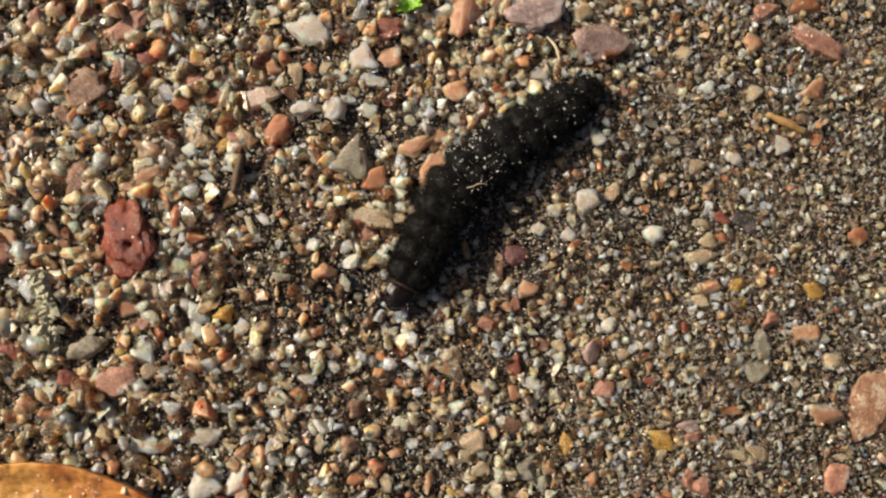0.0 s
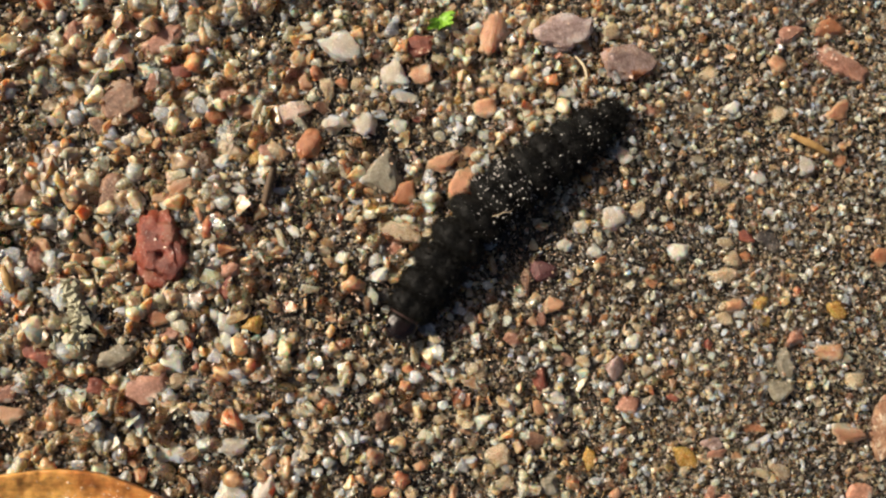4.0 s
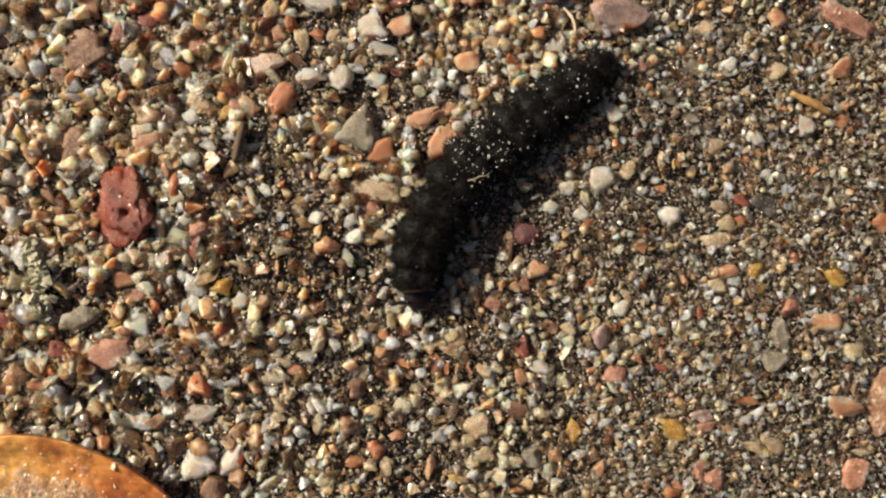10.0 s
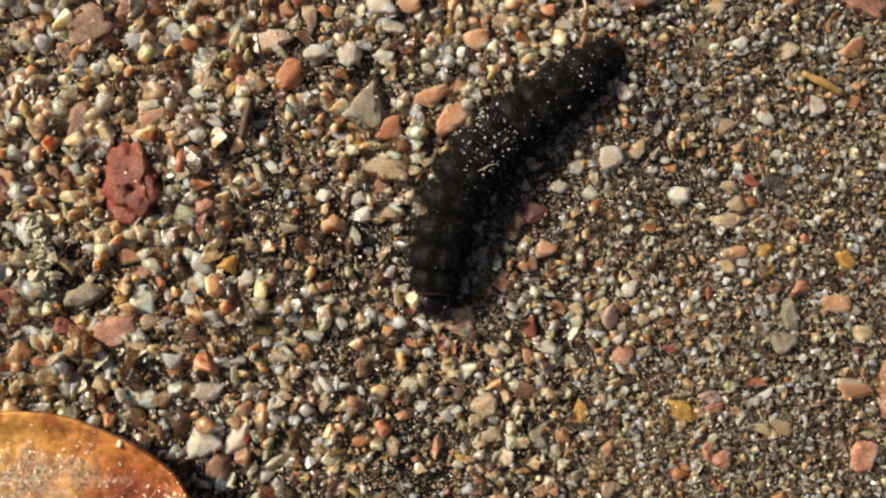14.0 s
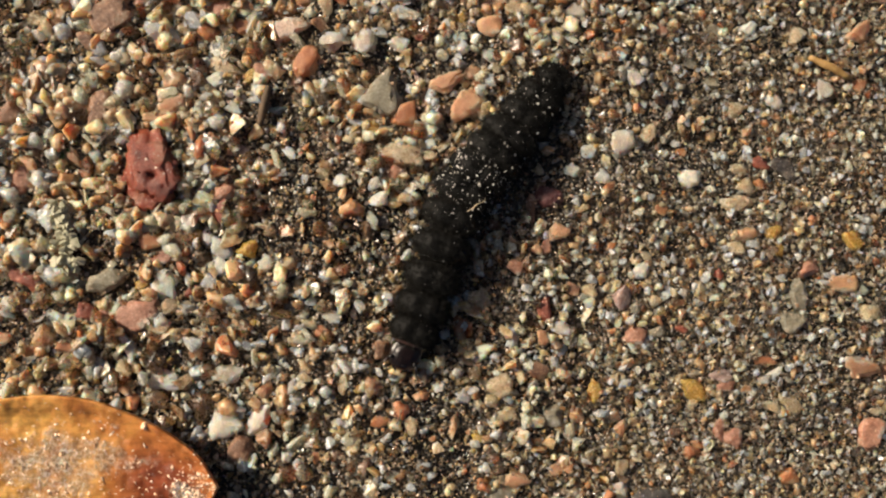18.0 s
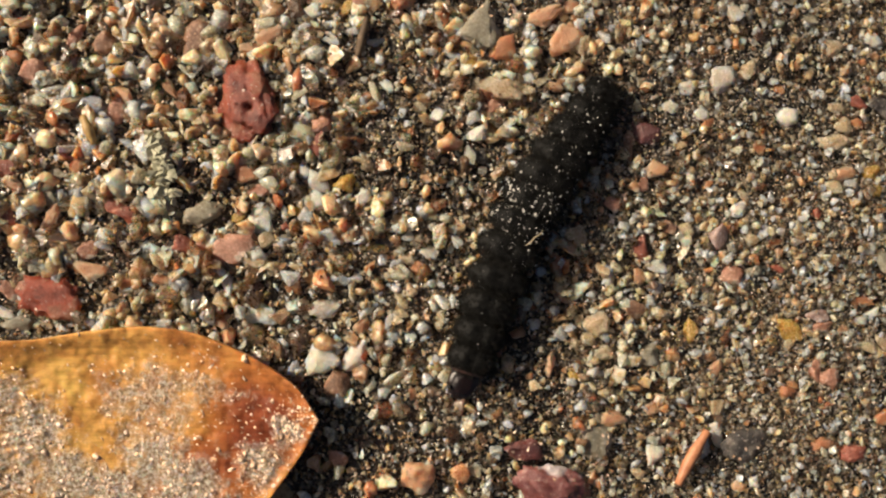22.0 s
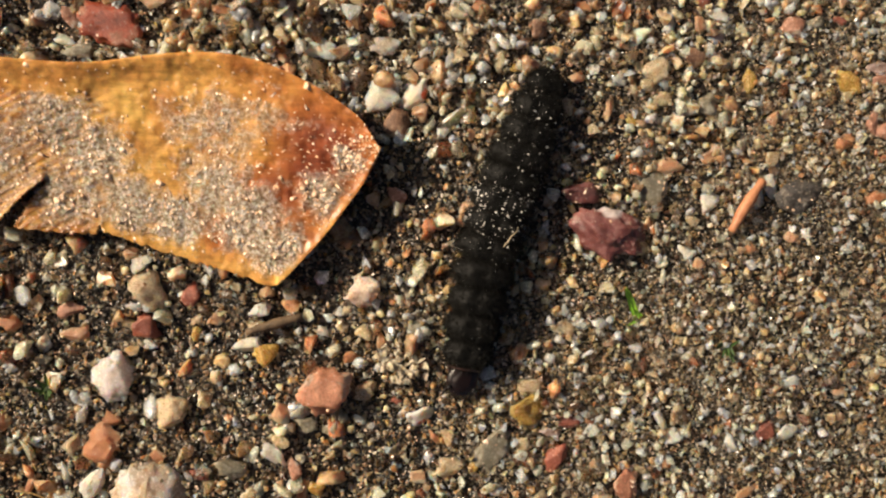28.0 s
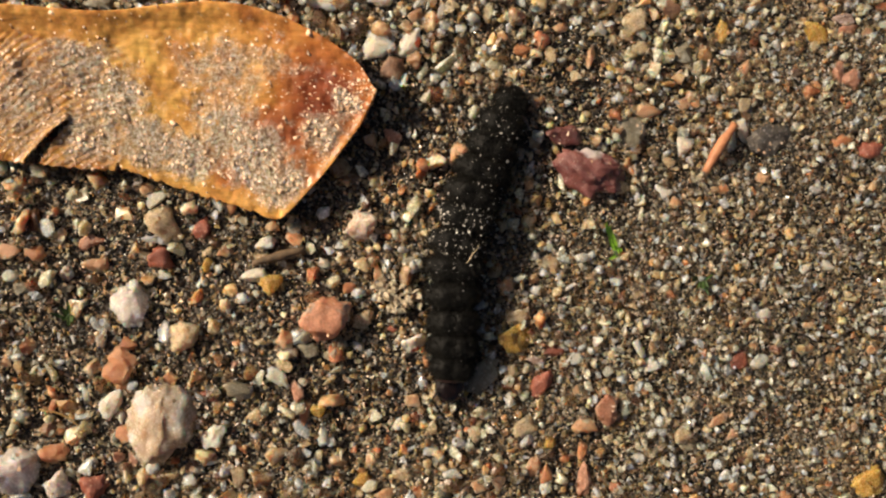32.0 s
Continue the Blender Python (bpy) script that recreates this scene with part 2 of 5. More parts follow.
STONES = {
    "w": (mineral("white_quartz", (0.97, 0.92, 0.85), (0.82, 0.73, 0.62), 0.2, glow=1.0, clear=0.15), "chalk-white quartz grain lying in damp sand"),
    "W": (mineral("milky_quartz", (0.92, 0.88, 0.87), (0.62, 0.56, 0.57), 0.16, (0.94, 0.91, 0.91), 1100.0, 1.0, film=0.6, clear=0.3), "milky lilac-white quartz pebble on damp soil"),
    "q": (mineral("grey_quartz", (0.94, 0.90, 0.82), (0.72, 0.65, 0.54), 0.12, (0.95, 0.93, 0.89), 1500.0, glow=1.0, film=0.5, clear=0.3), "grey glassy quartz grain half sunk in sand"),
    "c": (mineral("cream_feldspar", (0.72, 0.60, 0.42), (0.46, 0.35, 0.21), 0.22, glow=0.9, film=0.4, clear=0.3), "cream-tan mineral grain lying on damp sand"),
    "o": (mineral("orange_feldspar", (0.66, 0.31, 0.14), (0.42, 0.16, 0.07), 0.3, (0.74, 0.50, 0.30), glow=0.8, film=0.4, clear=0.35), "orange feldspar grain lying on damp sand"),
    "a": (mineral("peach_feldspar", (0.88, 0.54, 0.33), (0.56, 0.28, 0.15), 0.3, (0.85, 0.70, 0.55), glow=0.9, film=0.4, clear=0.35), "peach-coloured feldspar grain lying on sand"),
    "r": (mineral("red_jasper", (0.34, 0.105, 0.065), (0.17, 0.05, 0.036), 0.36), "brick-red mineral grain lying on sand"),
    "p": (mineral("pink_granite", (0.58, 0.32, 0.23), (0.32, 0.15, 0.10), 0.36, (0.68, 0.58, 0.48)), "pink granite chip with pale flecks in sand"),
    "b": (mineral("brown_chert", (0.36, 0.20, 0.12), (0.14, 0.08, 0.055), 0.4, (0.50, 0.36, 0.25), 1600.0), "dull brown stone chip bedded in sand"),
    "y": (mineral("amber_quartz", (0.66, 0.44, 0.11), (0.42, 0.25, 0.05), 0.18, glow=0.9, clear=0.35), "amber-yellow quartz grain lying on sand"),
    "g": (mineral("green_grey_stone", (0.34, 0.32, 0.24), (0.17, 0.165, 0.125), 0.4, (0.45, 0.43, 0.36), film=0.4, clear=0.2), "greenish-grey stone chip bedded in sand"),
    "k": (mineral("black_slate", (0.075, 0.07, 0.068), (0.035, 0.033, 0.032), 0.35, (0.22, 0.19, 0.16), 1600.0, film=0.3), "blackish slate chip bedded in damp sand"),
    "l": (mineral("lilac_stone", (0.50, 0.39, 0.37), (0.17, 0.11, 0.10), 0.35, (0.66, 0.57, 0.54), 1300.0, film=0.3), "lilac-grey stone chip lying on sand"),
    "m": (mineral("maroon_stone", (0.16, 0.055, 0.055), (0.07, 0.028, 0.03), 0.3, film=0.5), "smooth dark maroon pebble sunk in sand"),
    "R": (mineral("wet_red_stone", (0.44, 0.085, 0.038), (0.17, 0.034, 0.02), 0.3, (0.36, 0.13, 0.07), 900.0, 0.35, film=0.35), "rough brick-red stone with pits and sand specks"),
    "F": (mineral("red_white_stone", (0.97, 0.92, 0.85), (0.88, 0.78, 0.66), 0.25, (0.72, 0.15, 0.05), 1100.0, 0.9), "white and red two-tone stone chip"),
    "G": (mineral("pinkish_white_granite", (0.95, 0.86, 0.78), (0.86, 0.62, 0.48), 0.2, (0.80, 0.33, 0.15), 1000.0, 1.0, clear=0.25), "pinkish-white quartz chip stained orange below"),
    "V": (mineral("rusty_violet_stone", (0.40, 0.31, 0.29), (0.13, 0.085, 0.075), 0.16, (0.44, 0.17, 0.06), 620.0, 0.6, film=0.6, clear=0.2), "dark violet-grey glassy stone stained with rust"),
    "D": (mineral("dusty_tan_stone", (0.50, 0.30, 0.17), (0.24, 0.105, 0.06), 0.45, (0.72, 0.58, 0.42), 2000.0), "large dusty tan-pink stone flake on sand"),
    "P": (mineral("frosted_pink_stone", (0.30, 0.11, 0.10), (0.12, 0.036, 0.04), 0.25, (0.78, 0.68, 0.67), 430.0, 0.3, film=0.6), "red-pink stone with a frosted white crust"),
    "S": (mineral("salmon_stone", (0.62, 0.31, 0.20), (0.40, 0.165, 0.10), 0.45, (0.60, 0.44, 0.34)), "salmon-orange granite pebble standing on damp soil"),
    "U": (mineral("sandstone_clump", (0.84, 0.74, 0.56), (0.52, 0.42, 0.28), 0.5), "crumbly pale clump of stuck sand grains"),
    "Q": (mineral("clouded_quartz", (0.84, 0.73, 0.58), (0.44, 0.29, 0.17), 0.14, (0.92, 0.89, 0.83), 900.0, 0.9, film=0.7, clear=0.32), "broad clouded quartz pebble bedded in soil"),
}


def plain(name, light, dark, scale, rough, bumps=0.4, depth=0.00005, sheen=0.0):
    m, nt, b = shader(name)
    n = noise_of(nt, scale, 5, 0.65)
    nt.links.new(ramp(nt, n, [(0.3, dark), (0.7, light)]), b.inputs["Base Color"])
    b.inputs["Roughness"].default_value = rough
    if sheen:
        b.inputs["Sheen Weight"].default_value, b.inputs["Sheen Roughness"].default_value = sheen, 0.5
        b.inputs["Sheen Tint"].default_value = (0.9, 0.85, 0.72, 1)
        b.inputs["Specular IOR Level"].default_value = 0.2
    bump(nt, b, n, bumps, depth)
    return m


VELVET = plain("black_velvet_skin", (0.007, 0.0068, 0.006), (0.0022, 0.0022, 0.0020), 5000.0, 0.55, 0.8, 0.00008, 0.05)
FUZZ = plain("dark_fuzz", (0.010, 0.009, 0.0078), (0.003, 0.003, 0.0027), 3000.0, 0.5, 0.0, 0.00005, 0.02)
HEAD = plain("chestnut_head_shell", (0.014, 0.006, 0.005), (0.004, 0.003, 0.003), 3800.0, 0.3, 0.6)
COLLAR = plain("pale_neck_skin", (0.06, 0.028, 0.02), (0.012, 0.007, 0.006), 2400.0, 0.45)
JAW = plain("glossy_black_shell", (0.014, 0.012, 0.012), (0.006, 0.005, 0.005), 1500.0, 0.16, 0.1)
DUST = plain("pale_dust", (0.92, 0.90, 0.85), (0.70, 0.66, 0.58), 3000.0, 0.25)
FIBRE = plain("pale_fibre", (0.72, 0.62, 0.42), (0.5, 0.40, 0.25), 3000.0, 0.5)
STRAW = plain("yellow_straw", (0.50, 0.33, 0.12), (0.27, 0.15, 0.05), 2600.0, 0.5)
BARK = plain("brown_plant_scrap", (0.20, 0.13, 0.07), (0.06, 0.04, 0.025), 2400.0, 0.7)
ROSEWOOD = plain("orange_wood_splinter", (0.60, 0.28, 0.14), (0.36, 0.13, 0.06), 1700.0, 0.5)
MOSS = plain("moss_green", (0.30, 0.56, 0.05), (0.15, 0.32, 0.03), 2500.0, 0.5)
DARK_MOSS = plain("dark_moss_green", (0.05, 0.10, 0.015), (0.02, 0.04, 0.008), 2500.0, 0.6)
LICHEN = plain("grey_lichen", (0.66, 0.62, 0.46), (0.30, 0.30, 0.19), 2600.0, 0.7)


def soil_material():
    """Silt and the finest sand, packed wet: cells of mixed minerals, darker towards their edges, over broad dark and
    pale patches.
    """
    m, nt, b = shader("damp_sandy_soil")
    c = nt.nodes.new("ShaderNodeTexCoord")
    cells = node(nt, "ShaderNodeTexVoronoi", Scale=5200.0, Randomness=1.0)
    nt.links.new(c.outputs["Object"], cells.inputs["Vector"])
    sep = nt.nodes.new("ShaderNodeSeparateColor")
    nt.links.new(cells.outputs["Color"], sep.inputs[0])
    col = ramp(nt, sep.outputs[0], [(0.0, (0.10, 0.085, 0.062)), (0.25, (0.20, 0.165, 0.115)), (0.48, (0.30, 0.25, 0.18)), (0.64, (0.055, 0.047, 0.038)), (0.78, (0.42, 0.37, 0.28)),
                                    (0.88, (0.26, 0.14, 0.075)), (0.93, (0.66, 0.61, 0.52))], True)
    gap = ramp(nt, cells.outputs["Distance"], [(0.25, (1, 1, 1)), (0.75, (0.25, 0.22, 0.19))])
    col = blend(nt, col, gap, 1.0, "MULTIPLY")
    patch = noise_of(nt, 170.0, 5, 0.65)
    col = blend(nt, col, ramp(nt, patch, [(0.38, (0.40, 0.39, 0.38)), (0.62, (1.35, 1.35, 1.35))]), 1.0, "MULTIPLY")
    # dark humus, with the wing's shadow by its tip put into the colour
    humus_shade = nt.nodes.new("ShaderNodeAttribute")
    humus_shade.attribute_name = "humus_shade"
    col = blend(nt, col, ramp(nt, humus_shade.outputs["Fac"], [(0.3, (1, 1, 1)), (0.9, (0.36, 0.35, 0.36))]), 1.0, "MULTIPLY")
    nt.links.new(col, b.inputs["Base Color"])
    nt.links.new(ramp(nt, sep.outputs[1], [(0.0, (0.15,) * 3), (0.6, (0.5,) * 3)]), b.inputs["Roughness"])
    inv = ramp(nt, cells.outputs["Distance"], [(0.0, (1, 1, 1)), (0.9, (0, 0, 0))])
    bump(nt, b, inv, 1.0, 0.00012)
    return m


SOIL = soil_material()


def wing_material():
    """Dry seed wing. The "weft" attribute holds the vein lines, how much dried silt lies there, and how far the veins show."""
    m, nt, b = shader("dry_seed_wing")
    at = nt.nodes.new("ShaderNodeAttribute")
    at.attribute_name = "weft"
    sep = nt.nodes.new("ShaderNodeSeparateXYZ")
    nt.links.new(at.outputs["Vector"], sep.inputs[0])
    flush = nt.nodes.new("ShaderNodeAttribute")
    flush.attribute_name = "flush"

    def mad(x, k, y):
        n = nt.nodes.new("ShaderNodeMath")
        n.operation = "MULTIPLY_ADD"
        for slot, value in enumerate((x, k, y)):
            if isinstance(value, bpy.types.NodeSocket):
                nt.links.new(value, n.inputs[slot])
            else:
                n.inputs[slot].default_value = value
        return n.outputs[0]

    tone = mad(noise_of(nt, 420.0, 5, 0.65), 0.55, flush.outputs["Fac"])
    skin = ramp(nt, tone, [(0.18, (0.80, 0.50, 0.14)), (0.42, (0.72, 0.40, 0.11)), (0.66, (0.50, 0.19, 0.05)), (0.95, (0.30, 0.08, 0.032))])
    skin = blend(nt, skin, ramp(nt, noise_of(nt, 1300.0, 5, 0.7), [(0.36, (0.48, 0.40, 0.33)), (0.56, (1.1, 1.08, 1.05))]), 0.75, "MULTIPLY")
    # streaks that run along the thick ridge
    c = nt.nodes.new("ShaderNodeTexCoord")
    stretch = nt.nodes.new("ShaderNodeMapping")
    stretch.inputs["Scale"].default_value = (260.0, 3600.0, 500.0)
    nt.links.new(c.outputs["Object"], stretch.inputs[0])
    streak = node(nt, "ShaderNodeTexNoise", Scale=1.0, Detail=4.0, Roughness=0.6)
    nt.links.new(stretch.outputs[0], streak.inputs["Vector"])
    skin = blend(nt, skin, ramp(nt, streak.outputs[0], [(0.36, (0.66, 0.58, 0.5)), (0.58, (1.12, 1.1, 1.08))]), 0.55, "MULTIPLY")
    # the fan of fine veins
    wav = nt.nodes.new("ShaderNodeMath")
    wav.operation = "SINE"
    nt.links.new(mad(sep.outputs[0], 130.0, mad(noise_of(nt, 700.0, 3, 0.6), 5.0, 0.0)), wav.inputs[0])
    skin = blend(nt, skin, ramp(nt, wav.outputs[0], [(0.0, (0.50, 0.36, 0.28)), (0.5, (1.05, 1.05, 1.0))]), sep.outputs[2], "MULTIPLY")
    # dried silt: crumbs where the silt is thin, a crust where it is thick
    speck = noise_of(nt, 5200.0, 5, 0.75)
    silt = ramp(nt, speck, [(0.36, (0.12, 0.08, 0.05)), (0.46, (0.42, 0.32, 0.22)), (0.53, (0.66, 0.57, 0.46)), (0.62, (0.94, 0.91, 0.86))])
    patch = mad(noise_of(nt, 1500.0, 6, 0.75), 1.5, mad(sep.outputs[1], 0.66, -0.63))
    cover = ramp(nt, patch, [(0.34, (0, 0, 0)), (0.74, (0.9, 0.9, 0.9))])
    nt.links.new(blend(nt, skin, silt, cover), b.inputs["Base Color"])
    nt.links.new(ramp(nt, patch, [(0.36, (0.36,) * 3), (0.56, (0.75,) * 3)]), b.inputs["Roughness"])
    b.inputs["Subsurface Weight"].default_value = 0.25
    b.inputs["Subsurface Radius"].default_value = (1.0, 0.45, 0.15)
    b.inputs["Subsurface Scale"].default_value = 0.0004
    bump(nt, b, blend(nt, (0.35, 0.35, 0.35), speck, cover), 1.0, 0.0003)
    return m


WING = wing_material()


# ---- small helpers ----
def solid(name, bm, material, parent=None, label="", smooth=True):
    me = bpy.data.meshes.new(name)
    bm.to_mesh(me)
    bm.free()
    if smooth:
        me.polygons.foreach_set("use_smooth", [True] * len(me.polygons))
    me.materials.append(material)
    ob = new(name, me)
    ob.parent = parent
    if label:
        ob["label"] = label
    return ob


def from_arrays(name, verts, faces, material, parent=None, smooth=False):
    me = bpy.data.meshes.new(name)
    n, k = len(faces), faces.shape[1]
    me.vertices.add(len(verts))
    me.vertices.foreach_set("co", np.ascontiguousarray(verts, dtype=np.float32).ravel())
    me.loops.add(n * k)
    me.loops.foreach_set("vertex_index", np.ascontiguousarray(faces, dtype=np.int32).ravel())
    me.polygons.add(n)
    me.polygons.foreach_set("loop_start", np.arange(0, n * k, k, dtype=np.int32))
    me.polygons.foreach_set("use_smooth", np.full(n, smooth))
    me.update(calc_edges=True)
    me.materials.append(material)
    ob = new(name, me)
    ob.parent = parent
    return ob


def ball(level):
    bm = bmesh.new()
    bmesh.ops.create_icosphere(bm, subdivisions=level, radius=1.0)
    v = np.array([p.co for p in bm.verts])
    f = np.array([[q.index for q in p.verts] for p in bm.faces])
    bm.free()
    return v, f


BALLS = {1: ball(1), 2: ball(2)}


def shard(rng, corners, bevel=0.0, cuts=0, rough=0.0, even=0.35, table=0.3, worn=2):
    """A broken grain: the hull of a few corners, its edges chipped."""
    bm = bmesh.new()
    for _ in range(corners):
        p = rng.normal(size=3)
        bm.verts.new(p / np.linalg.norm(p) * rng.uniform(1 - even, 1))
    got = bmesh.ops.convex_hull(bm, input=bm.verts[:])
    bmesh.ops.delete(bm, geom=[g for g in got["geom_interior"] if isinstance(g, bmesh.types.BMVert)], context="VERTS")
    if bevel:
        bmesh.ops.bevel(bm, geom=bm.edges[:], offset=bevel, segments=1, profile=0.6, affect="EDGES", clamp_overlap=True)
    bmesh.ops.triangulate(bm, faces=bm.faces[:])
    bmesh.ops.recalc_face_normals(bm, faces=bm.faces[:])
    if cuts:
        bmesh.ops.subdivide_edges(bm, edges=bm.edges[:], cuts=cuts, use_grid_fill=True)
        bmesh.ops.triangulate(bm, faces=bm.faces[:])
        for _ in range(worn):
            bmesh.ops.smooth_vert(bm, verts=bm.verts[:], factor=0.5, use_axis_x=True, use_axis_y=True, use_axis_z=True)
        shift = Vector(rng.uniform(-9, 9, 3))
        bm.normal_update()
        for v in bm.verts:
            v.co += v.normal * rough * (noise.fractal(v.co * 2.6 + shift, 0.9, 2.2, 4) + 0.5 * noise.noise(v.co * 8 + shift))
    bmesh.ops.recalc_face_normals(bm, faces=bm.faces[:])
    bm.verts.index_update()
    v = np.array([p.co for p in bm.verts])
    f = np.array([[q.index for q in p.verts] for p in bm.faces])
    bm.free()
    low, high = v.min(0), v.max(0)
    v = (v - (low + high) / 2) / ((high - low) / 2)
    over = v[:, 2] > table
    v[over, 2] = table + (v[over, 2] - table) * 0.22
    return v, f


def grain(rng, level, facets, lumps):
    """A small grain: a ball broken by a few flat faces, dented and lumpy."""
    v, f = BALLS[level]
    v = v.copy()
    for _ in range(facets):
        n = rng.normal(size=3)
        n /= np.linalg.norm(n)
        over = np.clip(v @ n - rng.uniform(0.45, 0.8), 0, None)
        v -= n * over[:, None] * 0.96
    shift = rng.uniform(-9, 9, 3)
    v = v * (1 + lumps * np.array([noise.fractal(Vector(p * 1.3 + shift), 0.9, 2.2, 3) for p in v]))[:, None]
    low, high = v.min(0), v.max(0)
    return (v - (low + high) / 2) / ((high - low) / 2), f


def lattice(x, y, cell, seed):
    """Smooth random heights from 0 to 1, over millimetres."""
    g = np.random.default_rng(seed).random((97, 97))
    x, y = np.asarray(x) / cell + 40.3, np.asarray(y) / cell + 41.7
    i, j = np.floor(x).astype(int), np.floor(y).astype(int)
    u, w = x - i, y - j
    u, w = u * u * (3 - 2 * u), w * w * (3 - 2 * w)
    i, j = i % 96, j % 96
    return (g[i, j] * (1 - u) + g[i + 1, j] * u) * (1 - w) + (g[i, j + 1] * (1 - u) + g[i + 1, j + 1] * u) * w


def lie(x, y):
    """The ground's height in millimetres at a place in millimetres."""
    return 0.9 * (lattice(x, y, 9.0, 1) - 0.5) + 0.45 * (lattice(x, y, 3.1, 2) - 0.5) + 0.18 * (lattice(x, y, 0.9, 3) - 0.5)


# ---- ground: one sheet, fine under the camera's way and coarse to the horizon ----
def bare(x, y):
    """Where dark soil shows through, or the wing's shadow is painted: 0 for none, 1 for bare."""
    b = np.clip((lattice(x, y, 5.5, 11) * 0.6 + lattice(x, y, 2.0, 12) * 0.4 - 0.50) * 3.4, 0, 0.9) * np.clip(0.9 - x / 20, 0.55, 1)
    # the spot at (-10.5, -17.5) paints the wing's shadow into the soil
    for px, py, r, most in ((-22, -30, 7.5, 0.95), (-14, -30, 6.0, 0.93), (-28, -25, 6.0, 0.92), (-17, -24.5, 4.5, 0.9), (-10.5, -17.5, 4.5, 0.95), (-6, -33, 4.0, 0.7), (-30, -36, 5.0, 0.85),
                            (-6.8, -2.0, 3.0, 0.85), (-20.6, 0.5, 2.0, 0.5), (-14.8, -10.5, 2.6, 0.7), (-9.5, -8.7, 2.6, 0.6), (6.7, -1, 2.4, 0.5), (-10, 2.7, 2.2, 0.7), (-19, 6.5, 2.6, 0.6),
                            (10, -17.5, 2.2, 0.8), (8, 2, 6.0, 0.3), (3, -9, 5.5, 0.45), (3.5, 0.2, 3.0, 0.7), (-3, -22, 5.0, 0.5), (-2, -14, 3.0, 0.5)):
        b = np.maximum(b, most * np.clip(1.7 * np.exp(-((x - px) ** 2 + (y - py) ** 2) / r**2), 0, 1))
    return b


def make_ground():
    out = 42.0 * 1.35 ** np.arange(1, 39)
    xs = np.concatenate([-3 - out[::-1], np.arange(-45, 39.01, 0.42), -3 + out])
    ys = np.concatenate([-12 - out[::-1], np.arange(-54, 30.01, 0.42), -12 + out])
    gx, gy = np.meshgrid(xs, ys)
    z = lie(gx, gy) - 0.12
    v = np.stack([gx, gy, z], -1).reshape(-1, 3) * MM
    nx, ny = len(xs), len(ys)
    a = (np.arange(ny - 1)[:, None] * nx + np.arange(nx - 1)).ravel()
    f = np.stack([a, a + 1, a + nx + 1, a + nx], 1)
    ob = from_arrays("ground", v, f, SOIL, None, True)
    ob.data.attributes.new("humus_shade", "FLOAT", "POINT").data.foreach_set("value", bare(gx, gy).ravel().astype(np.float32))
    tagged(ob, "dark damp sandy soil strewn with grit", "ground", kind="structure")


make_ground()


# ---- stones that can be told apart ----
PLACED = []
rng_stone = np.random.default_rng(5)


def stone(x, y, length, width, turn, kind):
    """One grain or pebble; millimetres and degrees."""
    material, label = STONES[kind]
    big = length > 1.7
    flat = {"g": 0.45, "Q": 0.42, "D": 0.26, "R": 0.4, "k": 0.16, "P": 0.4, "w": 0.5, "q": 0.5, "c": 0.5, "S": 0.75, "m": 0.7}.get(kind, 0.62)
    free = float(bare(np.array([x]), np.array([y]))[0]) > 0.75
    table = 0.95 if free else 0.55
    if length > 2.6:
        v, f = shard(rng_stone, 30, 0.0, 7 if length > 3.4 else 4, {"R": 0.26, "P": 0.2, "D": 0.16, "Q": 0.14}.get(kind, 0.17), 0.36, table, 2)
    elif big:
        v, f = shard(rng_stone, 15, 0.0, 4, 0.16, 0.38, table, 1)
    else:
        v, f = shard(rng_stone, 11, 0.0, 3, 0.14, 0.42, table, 1)
    h = width * (max(flat, 0.62) if free and kind not in "Qk" else flat)
    v = v * np.array([length, width, h]) * 0.5 * MM
    name = "pebble" if big else {"wWqQyGF": "quartz_grain", "coaS": "feldspar_grain"}.get(next((k for k in ("wWqQyGF", "coaS") if kind in k), ""), "stone_chip")
    ob = from_arrays(name, v, f, material, None, True)
    ob.matrix_basis = pose(x * MM, y * MM, (float(lie(x, y)) + h * (0.30 if free or kind in "SFWqcaG" else 0.18)) * MM, rng_stone.uniform(-9, 9), rng_stone.uniform(-9, 9), turn)
    tagged(ob, label, "pebble" if big else "sand grain", name.replace("_", " ") + "s on the sand")
    PLACED.append((x, y, length, width, radians(turn)))
    return ob


stone(-21.86, 11.96, 1.89, 0.97, 77, "p")
stone(-20.11, 11.85, 1.82, 1.15, 62, "c")
stone(-19.10, 12.64, 1.18, 0.88, 2, "p")
stone(-19.07, 10.96, 1.81, 1.21, 120, "a")
stone(-17.03, 11.93, 2.77, 1.38, 37, "p")
stone(-15.26, 12.29, 0.74, 0.60, 2, "o")
stone(-14.50, 11.17, 1.04, 0.68, 100, "w")
stone(-19.18, 8.52, 2.31, 2.07, 32, "b")
stone(-16.03, 10.27, 1.33, 1.19, 1, "r")
stone(-13.58, 9.10, 1.50, 1.02, 22, "p")
stone(-12.23, 9.37, 0.90, 0.72, 1, "o")
stone(-12.43, 8.26, 1.21, 0.97, 130, "o")
stone(-7.42, 12.03, 2.59, 1.76, 161, "q")
stone(-9.25, 13.07, 0.91, 0.79, 2, "w")
stone(-8.62, 10.44, 0.93, 0.87, 90, "o")
stone(-9.32, 9.87, 1.10, 0.86, 120, "a")
stone(-8.01, 9.52, 1.39, 0.80, 105, "c")
stone(-7.31, 9.85, 0.86, 0.73, 1, "o")
stone(-9.90, 8.09, 2.27, 1.36, 11, "G")
stone(-7.54, 7.45, 1.58, 1.15, 161, "q")
